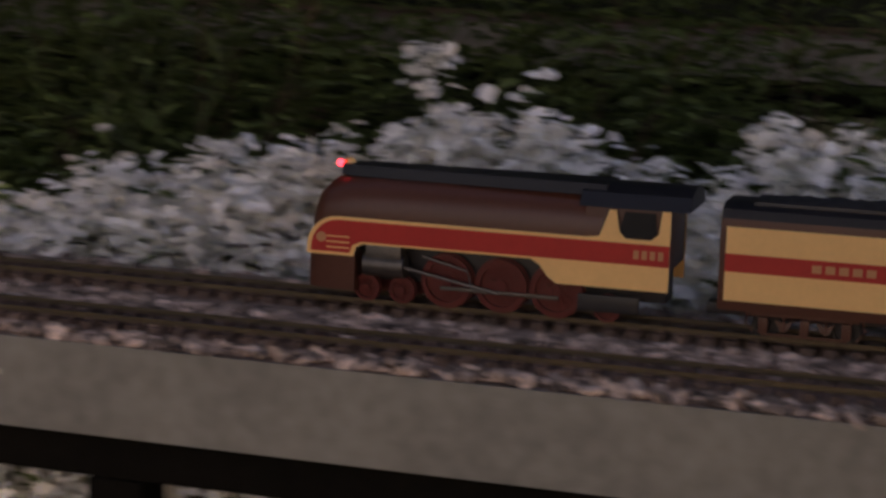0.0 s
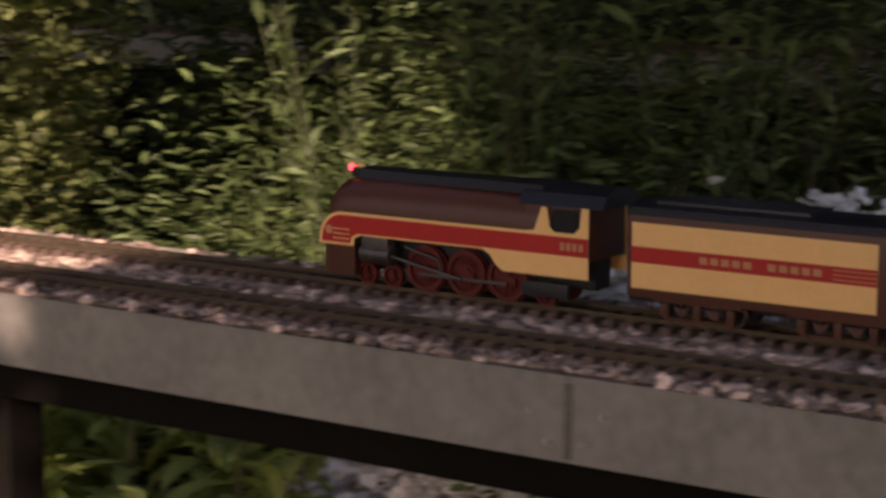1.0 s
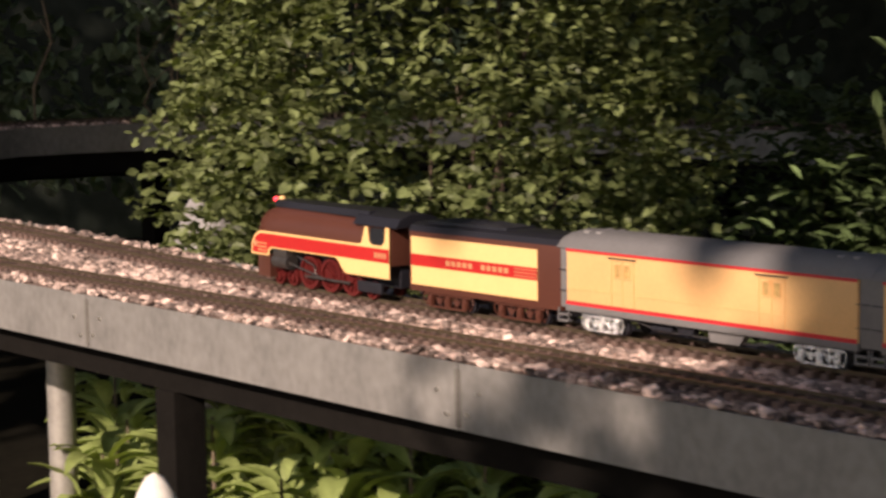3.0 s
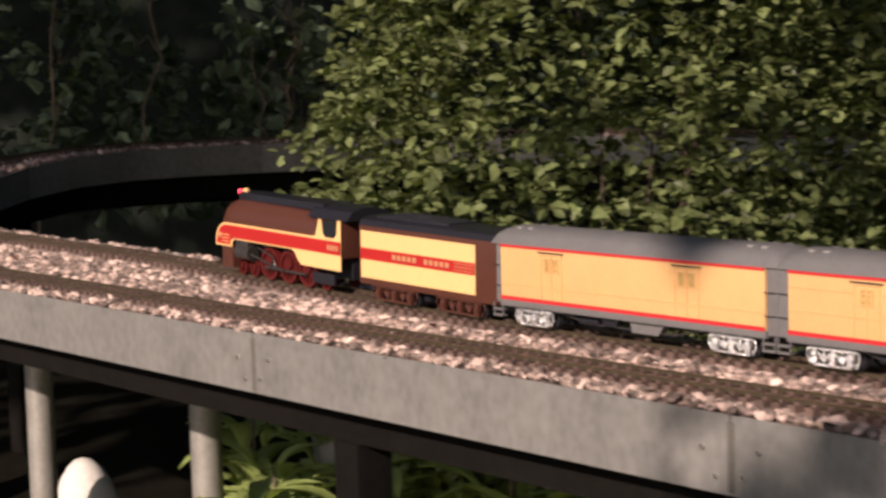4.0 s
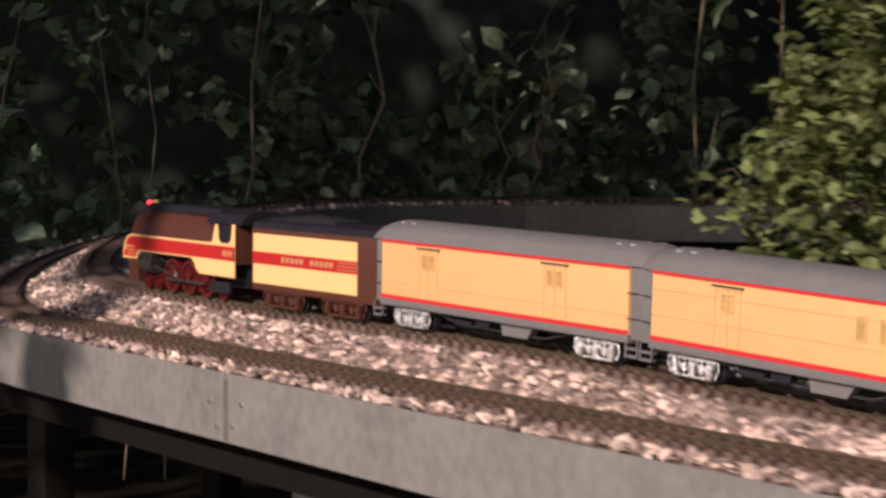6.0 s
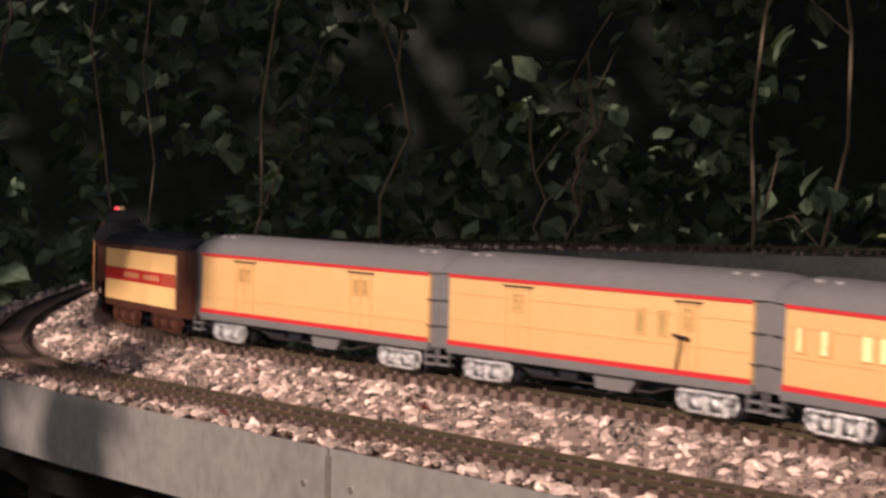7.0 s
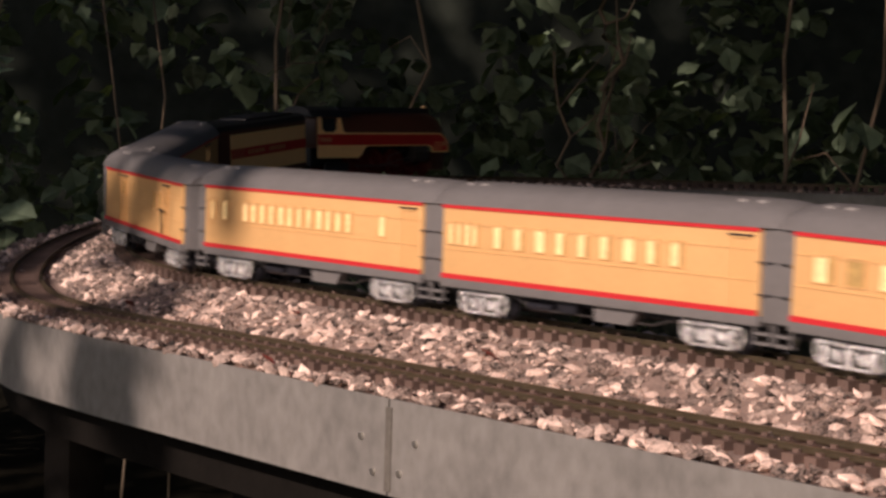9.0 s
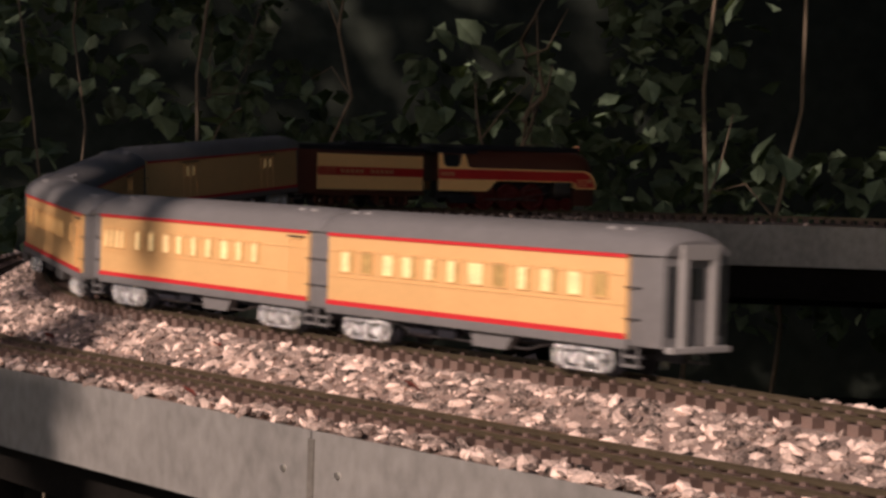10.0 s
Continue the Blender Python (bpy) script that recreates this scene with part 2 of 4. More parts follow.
# ---- raised roadbed with steel fascia ----
def build_roadbed():
    bm = B()
    ribbon(bm, [(OUT + 0.004, 0.0), (OUT + 0.004, -0.08), (INN - 0.004, -0.08), (INN - 0.004, 0.0), (0.06, 0.0085), (-0.045, 0.0085), (-0.085, 0.0065), (-0.13, 0.006), (-0.17, 0.006), (-0.225, 0.005)], SA, SB)
    bed = new("roadbed", mesh_of("roadbed", bm, "bed"))
    tagged(bed, "gritty brown roadbed of the raised garden railway", "roadbed", kind="structure")
    joints = [-3.4, -2.35, -1.177, 0.0, 1.027, 2.157, 3.2, 4.2, 5.2, 6.3, 7.4, 8.5, 9.6, 10.7, 11.7, 12.6]
    screw = mesh_of("screw", cyl(B(), 0.0035, 0.003, pose(0, 0, 0, 90)), "screw")
    for a, b in zip(joints, joints[1:]):
        bm = B()
        th = 0.0035
        ribbon(bm, [(OUT, 0.004), (OUT - th, 0.004), (OUT - th, -0.09), (OUT + 0.012, -0.09), (OUT + 0.012, -0.087), (OUT, -0.087)], a + 0.0015, b - 0.0015, ds=0.2)
        pan = part("fascia_panel", bm, "steel_sheet", bed, "weathered grey galvanised steel strip")
        bm = B()
        ribbon(bm, [(INN, 0.004), (INN + th, 0.004), (INN + th, -0.09), (INN, -0.09)], a + 0.0015, b - 0.0015, ds=0.2)
        part("inner_fascia_panel", bm, "steel_sheet", bed, "weathered grey galvanised steel strip")
        bm = B()
        ribbon(bm, [(OUT - th, -0.004), (OUT - th - 0.0012, -0.004), (OUT - th - 0.0012, -0.086), (OUT - th, -0.086)], b - 0.006, b + 0.004, ds=0.02)
        part("joint_cover", bm, "stain", bed, "dull stained lap of two steel strips")
        for ds, dz in ((-0.045, -0.034), (0.045, -0.038), (-0.02, -0.066), (0.024, -0.07)):
            p = at_line(b + ds, OUT - th - 0.001, dz)
            sc = shared("screw", screw, bed, Matrix.Translation(p) @ pose(0, 0, 0, 0, 0, math.degrees(yaw_at(b) - math.pi)))
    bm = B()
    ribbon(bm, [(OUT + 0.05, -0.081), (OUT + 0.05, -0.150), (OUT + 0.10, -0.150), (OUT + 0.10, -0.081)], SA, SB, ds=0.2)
    part("outer_beam", bm, "timber", bed, "timber beam coloured near-black for the shade under the roadbed")
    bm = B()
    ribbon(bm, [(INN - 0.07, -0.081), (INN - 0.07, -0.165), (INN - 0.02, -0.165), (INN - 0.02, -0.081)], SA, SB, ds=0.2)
    part("inner_beam", bm, "timber", bed, "timber beam coloured near-black for the shade under the roadbed")
    return bed


roadbed = build_roadbed()


def post_at(x, y, w, zt, mat, name, label):
    bm = B()
    if mat == "timber":
        box(bm, -w / 2, w / 2, -0.032, 0.032, -0.86, zt, 0.004)
    else:
        cyl(bm, w / 2, zt + 0.86, pose(0, 0, (zt - 0.86) / 2), 20)
    ob = new(name, mesh_of(name, bm, mat))
    ob.location = (x, y, 0)
    tagged(ob, label, "post", "posts under the track")


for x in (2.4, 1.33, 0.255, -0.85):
    post_at(x, 0.075, 0.062, -0.150, "timber", "timber_post", "square timber post coloured near-black for the shade under the roadbed")
for x in (-1.77, -2.50):
    post_at(x, 0.34, 0.062, -0.165, "pipe", "pipe_post", "pale zinc pipe post under the roadbed")
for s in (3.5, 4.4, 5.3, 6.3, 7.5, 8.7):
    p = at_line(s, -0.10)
    post_at(p.x, p.y, 0.09, bed_z(s) - 0.150, "timber", "timber_post", "square timber post coloured near-black for the shade under the roadbed")

# ---- tracks ----
GAUGE = 0.045


def build_track(name, off, z, s0, s1, label, lift):
    tr = new(name)
    tagged(tr, label, "track")
    h = lambda s: z + lift * ease(0.4, 2.0, s)
    prof = [(-0.0014, 0.0055), (-0.0014, 0.0041), (-0.0006, 0.0034), (-0.0006, 0.001), (-0.003, 0.0004), (-0.003, 0.0), (0.003, 0.0), (0.003, 0.0004), (0.0006, 0.001), (0.0006, 0.0034), (0.0014, 0.0041), (0.0014, 0.0055)]
    for side in (-1, 1):
        bm = B()
        n = int((s1 - s0) / 0.05)
        loft(bm, [[at_line(s, off + side * GAUGE / 2 + o, h(s) + q) for o, q in prof] for s in (s0 + (s1 - s0) * i / n for i in range(n + 1))])
        part("rail", bm, "rail", tr)
    bm = B()
    box(bm, -0.0062, 0.0062, -0.040, 0.040, -0.010, 0.0)
    for sd in (-1, 1):
        for e in (-1, 1):
            box(bm, -0.003, 0.003, sd * 0.0225 + e * 0.0065 - 0.002, sd * 0.0225 + e * 0.0065 + 0.002, 0, 0.0028)
    me = mesh_of("sleeper", bm, "sleeper")
    step = 0.0255
    k = int((s1 - s0) / step)
    near, rest_v, rest_f = 0, [], []
    for i in range(k):
        s = s0 + (i + 0.5) * step
        m = Matrix.Translation(at_line(s, off, h(s))) @ pose(0, 0, 0, 0, 0, math.degrees(yaw_at(s)) + random.uniform(-1.5, 1.5))
        if -2.0 < s < 4.8:
            shared("sleeper", me, tr, m)
        else:
            b = len(rest_v)
            rest_v += [m @ Vector((x, y, q)) for x in (-0.0062, 0.0062) for y in (-0.040, 0.040) for q in (-0.010, 0)]
            rest_f += [[b + j for j in f] for f in ((0, 1, 3, 2), (4, 6, 7, 5), (0, 4, 5, 1), (2, 3, 7, 6), (1, 5, 7, 3))]
    if rest_v:
        ob = new("sleeper_run", arrays("sleeper_run", rest_v, rest_f, "sleeper"))
        ob.parent = tr
        ob["kind"] = "stuff"
    return h


NEAR_OFF = 0.088 - YC
RAIL_Z, LIFT = 0.0175, 0.0
track_h = build_track("inner_track", 0.0, RAIL_Z, SA, SB, "bronze rails on brown sleepers in pale ballast", LIFT)
build_track("outer_track", NEAR_OFF, 0.0140, SA, SB, "bronze rails on brown sleepers beside the roadbed edge", 0.0)


def rail_top(s):
    return track_h(s) + 0.0055


# ---- ballast ----
def stones(name, count, place, size, mat, label, cat):
    rng = np.random.default_rng(5)
    ico = B()
    bmesh.ops.create_icosphere(ico, subdivisions=1, radius=1)
    ico.verts.ensure_lookup_table()
    bv = np.array([v.co[:] for v in ico.verts])
    bf = np.array([[v.index for v in f.verts] for f in ico.faces])
    ico.free()
    vs, fs = [], []
    for i in range(count):
        p = place(rng)
        if p is None:
            continue
        r = size * (0.42 + 1.15 * rng.random() ** 2.2)
        q = Euler((rng.normal(0, 0.45), rng.normal(0, 0.45), rng.random() * 6.28)).to_matrix()
        jit = bv * (0.72 + 0.5 * rng.random((len(bv), 1))) * (r * np.array([1, 0.75, 0.42]))
        vs.append(jit @ np.array(q).T + np.array(p) + np.array([0, 0, r * 0.02]))
        fs.append(bf + 12 * (len(vs) - 1))
    ob = new(name, arrays(name, np.concatenate(vs), np.concatenate(fs), mat))
    tagged(ob, label, cat, kind="stuff")


def ballast_place(rng):
    s = rng.uniform(-2.6, 5.4) if rng.random() < 0.95 else rng.uniform(5.4, 9)
    zone = rng.random()
    if zone < 0.53:
        o = rng.uniform(NEAR_OFF + 0.045, -0.042)
    elif zone < 0.72:
        o = OUT + 0.003 + 0.04 * rng.random() ** 1.3
    elif zone < 0.86:
        o = rng.uniform(0.045, INN - 0.004)
    else:
        # between the sleepers of either track
        o = rng.uniform(-0.05, 0.05) + (NEAR_OFF if rng.random() < 0.5 else 0.0)
        return at_line(s, o, 0.005)
    return at_line(s, o, 0.0068)


stones("ballast", 20000, ballast_place, 0.0088, "stone", "loose pale pink and grey crushed stone ballast", "ballast")

# ---- the train: x forward, y to the left, z up from the rail head ----
def side_panel(name, poly, mat, parent, y, th=0.0012, label="", both=True):
    """A thin raised panel or stripe on each side of a body."""
    for sg in ((1, -1) if both else (1,)):
        bm = B()
        prism(bm, poly, sg * y, sg * (y + th))
        part(name, bm, mat, parent, label)


def rect(x0, x1, z0, z1):
    return [(x0, z0), (x1, z0), (x1, z1), (x0, z1)]


def arc_pts(cx, cz, r, a0, a1, n=6):
    return [(cx + r * math.cos(radians(a0 + (a1 - a0) * i / n)), cz + r * math.sin(radians(a0 + (a1 - a0) * i / n))) for i in range(n + 1)]


def wheel_mesh(r, w, rim_mat, spokes, name):
    bm = B()
    cyl(bm, r * 1.06, w * 0.3, pose(0, -w * 0.4, 0, 90), 24)
    ring_o = [[(r * k * math.cos(a), y, r * k * math.sin(a)) for a in (2 * math.pi * i / 24 for i in range(24))] for k, y in ((0.8, -w / 2), (1, -w / 2), (1, w / 2), (0.8, w / 2), (0.8, -w / 2))]
    loft(bm, ring_o, cap=False)
    cyl(bm, r * 0.24, w * 1.3, pose(0, 0, 0, 90), 12)
    for i in range(spokes):
        a = 360 * i / spokes
        m = pose(0, 0, 0, 0, a, 0) @ pose(r * 0.5, 0, 0)
        bmesh.ops.create_cube(bm, size=1, matrix=m @ Matrix.Diagonal((r * 0.75, w * 0.5, r * 0.13, 1)))
    box(bm, r * 0.1, r * 0.5, w * 0.3, w * 0.75, -r * 0.16, r * 0.16)
    return mesh_of(name, bm, rim_mat)


spinning = []  # (wheel, radius, local place)


def add_wheel(me, name, parent, x, y, z, r):
    w = shared(name, me, parent, pose(x, y, z, 0, 0, 0 if y > 0 else 180))
    spinning.append((w, r, Vector((x, y, z)), y > 0))
    return w


def build_locomotive():
    loco = new("steam_locomotive")
    tagged(loco, "streamlined brown, red and yellow model steam locomotive with red wheels", "locomotive")
    W = 0.044
    half = [(-W, 0.066), (-W, 0.095), (-W * 0.97, 0.108), (-W * 0.86, 0.122), (-W * 0.62, 0.132), (-W * 0.3, 0.137), (0, 0.138)]
    ring = half + [(-y, z) for y, z in half[-2::-1]]

    def section(x, k, drop):
        return [(x, y * k, 0.066 + (z - 0.066) * (1 - drop)) for y, z in ring]

    bm = B()
    loft(bm, [section(-0.125, 1, 0), section(0.12, 1, 0), section(0.155, 0.99, 0.03), section(0.178, 0.93, 0.12), section(0.192, 0.8, 0.3), section(0.199, 0.6, 0.55)])
    part("boiler_casing", bm, "brown", loco, "smooth dark brown streamlined casing")
    bm = B()
    loft(bm, [[(x, y * k, z) for y, z in ((-0.026, 0.1335), (-0.022, 0.145), (0.022, 0.145), (0.026, 0.1335))] for x, k in ((-0.125, 1.35), (0.10, 1), (0.15, 0.9), (0.172, 0.5))])
    part("skyline_casing", bm, "black", loco, "black raised casing along the top")
    bm = B()
    box(bm, -0.196, -0.105, -0.041, 0.041, 0.06, 0.125, 0.004)
    cab = part("cab", bm, "brown", loco)
    bm = B()
    loft(bm, [[(x, y, z) for y, z in ((-0.047, 0.124), (-0.036, 0.138), (-0.015, 0.145), (0.015, 0.145), (0.036, 0.138), (0.047, 0.124))] for x in (-0.215, -0.10)])
    part("cab_roof", bm, "black", loco)
    side_panel("cab_window", [(-0.182, 0.099), (-0.18, 0.121), (-0.148, 0.121), (-0.143, 0.1), (-0.148, 0.094), (-0.176, 0.094)], "glass", cab, 0.0442, 0.002, "dark unlit cab window")
    # skirts: cream field, red band, outlines
    nose = arc_pts(0.165, 0.058, 0.034, 90, 8, 6)
    side_panel("running_skirt", [(-0.196, 0.040), (-0.078, 0.040), (-0.068, 0.047), (-0.060, 0.058), (-0.050, 0.064), (0.135, 0.064), (0.143, 0.060), (0.146, 0.050), (0.199, 0.050)] + nose[::-1] + [(-0.110, 0.092), (-0.122, 0.094), (-0.132, 0.122), (-0.139, 0.122), (-0.143, 0.100), (-0.150, 0.093), (-0.176, 0.093), (-0.184, 0.100), (-0.187, 0.124), (-0.196, 0.124)], "cream", loco, 0.0450, 0.0015, "cream yellow skirt with arched cut-out")
    inner = arc_pts(0.163, 0.058, 0.0305, 90, 10, 6)
    side_panel("red_band", [(-0.196, 0.0665), (0.137, 0.0665), (0.147, 0.062), (0.150, 0.0535), (0.194, 0.0535)] + inner[::-1] + [(-0.196, 0.0885)], "red", loco, 0.0466, 0.0012, "deep red band along the skirt")
    for i in range(3):
        side_panel("speed_line", rect(0.150, 0.176, 0.0580 + 0.006 * i, 0.0592 + 0.006 * i), "cream", loco, 0.0479, 0.0006)
    bm = B()
    for sg in (1, -1):
        cyl(bm, 0.0055, 0.002, pose(0.182, sg * 0.0482, 0.069, 90), 16)
    part("emblem", bm, "lettering", loco, "small pale round emblem")
    for i in range(4):
        side_panel("number_bar", rect(-0.190 + i * 0.0085, -0.1845 + i * 0.0085, 0.073, 0.082), "lettering", loco, 0.0479, 0.0006)
    # front
    bm = B()
    loft(bm, [[(x, y * k, z) for y, z in ((-0.044, 0.012), (-0.044, 0.052), (0.044, 0.052), (0.044, 0.012))] for x, k in ((0.145, 1.0), (0.185, 0.95), (0.200, 0.72))])
    part("pilot", bm, "brown", loco, "dark pilot apron")
    bm = B()
    bmesh.ops.create_uvsphere(bm, u_segments=14, v_segments=8, radius=0.0075, matrix=pose(0.168, 0, 0.143))
    part("headlight", bm, "cream", loco, "pale headlight housing on the nose")
    bm = B()
    bmesh.ops.create_uvsphere(bm, u_segments=10, v_segments=6, radius=0.0042, matrix=pose(0.176, 0.008, 0.1445))
    part("marker_lamp", bm, "lamp", loco, "glowing red marker lamp")
    # frame, cylinders, wheels, rods
    bm = B()
    box(bm, -0.19, 0.15, -0.018, 0.018, 0.022, 0.066, 0.003)
    part("chassis", bm, "black", loco)
    driver = wheel_mesh(0.0285, 0.008, "wheel_red", 12, "driving_wheel")
    small = wheel_mesh(0.0145, 0.007, "wheel_red", 8, "pilot_wheel")
    for sg in (1, -1):
        for x in (0.045, -0.015, -0.075):
            add_wheel(driver, "driving_wheel", loco, x, sg * 0.0275, 0.0285, 0.0285)
        for x in (0.135, 0.095):
            add_wheel(small, "pilot_wheel", loco, x, sg * 0.0275, 0.0145, 0.0145)
        add_wheel(small, "trailing_wheel", loco, -0.130, sg * 0.0275, 0.0145, 0.0145)
        bm = B()
        cyl(bm, 0.013, 0.045, pose(0.112, sg * 0.037, 0.042, 0, 90), 18)
        box(bm, 0.092, 0.132, sg * 0.037 - 0.010, sg * 0.037 + 0.010, 0.048, 0.064, 0.002)
        part("cylinder", bm, "iron", loco, "dull metal steam cylinder")
        bm = B()
        box(bm, -0.08, 0.05, sg * 0.0385 - 0.0012, sg * 0.0385 + 0.0012, 0.0205, 0.0245, 0.0008)
        part("coupling_rod", bm, "iron", loco, "dull steel coupling rod")
        bm = B()
        tube(bm, [(-0.015, sg * 0.0415, 0.0225), (0.095, sg * 0.0415, 0.042)], 0.0018)
        tube(bm, [(0.07, sg * 0.0395, 0.055), (0.02, sg * 0.0395, 0.043), (0.015, sg * 0.0395, 0.025)], 0.0014)
        part("main_rod", bm, "iron", loco, "dull steel main rod and valve gear")
        bm = B()
        box(bm, -0.165, -0.1, sg * 0.036 - 0.003, sg * 0.036 + 0.003, 0.012, 0.030, 0.002)
        part("trailing_truck_frame", bm, "black", loco)
    return loco


def truck(parent, x, mat, wheel_me, name, span, label):
    """A truck with side frames, axle boxes and springs, and its wheels."""
    for sg in (1, -1):
        bm = B()
        y = sg * 0.0385
        box(bm, x - span * 0.95, x + span * 0.95, y - 0.002, y + 0.002, 0.0190, 0.0218, 0.0006)
        box(bm, x - span * 0.75, x + span * 0.75, y - 0.0015, y + 0.0015, 0.0058, 0.0078, 0.0005)
        for dx in (-0.72, 0, 0.72):
            box(bm, x + span * dx - 0.0048, x + span * dx + 0.0048, y - 0.004, y + 0.004, 0.0075, 0.0185, 0.0012)
            cyl(bm, 0.0034, 0.011, pose(x + span * dx, y, 0.0130, 90), 12)
        for dx in (-0.36, 0.36):
            for k in range(3):
                tube(bm, [(x + span * dx - 0.009 + k * 0.002, y, 0.0165 - k * 0.0022), (x + span * dx, y, 0.0138 - k * 0.0022), (x + span * dx + 0.009 - k * 0.002, y, 0.0165 - k * 0.0022)], 0.0011, 5)
            tube(bm, [(x + span * dx, y, 0.009), (x + span * dx, y, 0.0245)], 0.0014, 6)
        tube(bm, [(x - span, y, 0.0205), (x - span * 1.04, y, 0.014), (x - span * 0.9, y, 0.0072)], 0.0013, 5)
        tube(bm, [(x + span, y, 0.0205), (x + span * 1.04, y, 0.014), (x + span * 0.9, y, 0.0072)], 0.0013, 5)
        for v in bm.verts:
            v.co.z = 0.0285 - (0.0222 - v.co.z) * 1.5
        part(name, bm, mat, parent, label)
    for dx in (-0.68, 0.68):
        for sg in (1, -1):
            add_wheel(wheel_me, "wheel", parent, x + span * dx, sg * 0.0245, 0.0145, 0.0145)


car_wheel = wheel_mesh(0.0145, 0.006, "black", 0, "wheel")


def build_tender():
    t = new("tender")
    tagged(t, "brown tender with cream panels, red band and coal load", "tender")
    bm = B()
    box(bm, -0.185, 0.170, -0.044, 0.044, 0.027, 0.124, 0.004)
    body = part("body", bm, "brown", t, "dark brown tender body")
    bm = B()
    loft(bm, [[(x, y, z) for y, z in ((-0.044, 0.122), (-0.040, 0.131), (-0.026, 0.136), (0.026, 0.136), (0.040, 0.131), (0.044, 0.122))] for x in (-0.184, 0.169)])
    part("deck", bm, "black", t, "black rounded top deck")
    bm = B()
    box(bm, -0.05, 0.14, -0.03, 0.03, 0.132, 0.139, 0.004)
    bunker = part("coal_bunker", bm, "black", t)
    bm = B()
    bmesh.ops.create_grid(bm, x_segments=24, y_segments=8, size=1, matrix=pose(0.045, 0, 0.139) @ Matrix.Diagonal((0.088, 0.026, 1, 1)))
    for v in bm.verts:
        e = 1 - max(abs((v.co.x - 0.045) / 0.088), abs(v.co.y / 0.026)) ** 2
        v.co.z += 0.004 * e + 0.005 * e * noise.noise(v.co * 120)
    part("coal", bm, "coal", bunker)
    side_panel("cream_panel", rect(-0.135, 0.163, 0.038, 0.114), "cream", body, 0.0442, 0.0012, "cream yellow side panel")
    side_panel("red_band", rect(-0.135, 0.163, 0.068, 0.0865), "red", body, 0.0455, 0.0008, "deep red band")
    for i in range(3):
        side_panel("speed_line", rect(-0.135, -0.085, 0.0715 + 0.0052 * i, 0.0727 + 0.0052 * i), "lettering", body, 0.0464, 0.0005)
    for i, k in enumerate((0, 1, 2, 3, 4, 6.2, 7.2, 8.2, 9.2, 10.2)):
        side_panel("lettering_bar", rect(0.066 - k * 0.0135, 0.0755 - k * 0.0135, 0.0735, 0.0815), "lettering", body, 0.0464, 0.0005)
    for x in (0.08, -0.09):
        truck(t, x, "brown", car_wheel, "side_frame", 0.058, "dark brown three-axle side frame")
    bm = B()
    box(bm, -0.20, 0.185, -0.012, 0.012, 0.016, 0.028, 0.002)
    part("drawbar", bm, "black", t)
    bm = B()
    for sg in (1, -1):
        tube(bm, [(-0.187, sg * 0.034, 0.035), (-0.192, sg * 0.034, 0.04), (-0.192, sg * 0.034, 0.12), (-0.187, sg * 0.034, 0.125)], 0.0012)
    part("grab_rail", bm, "iron", t)
    return t


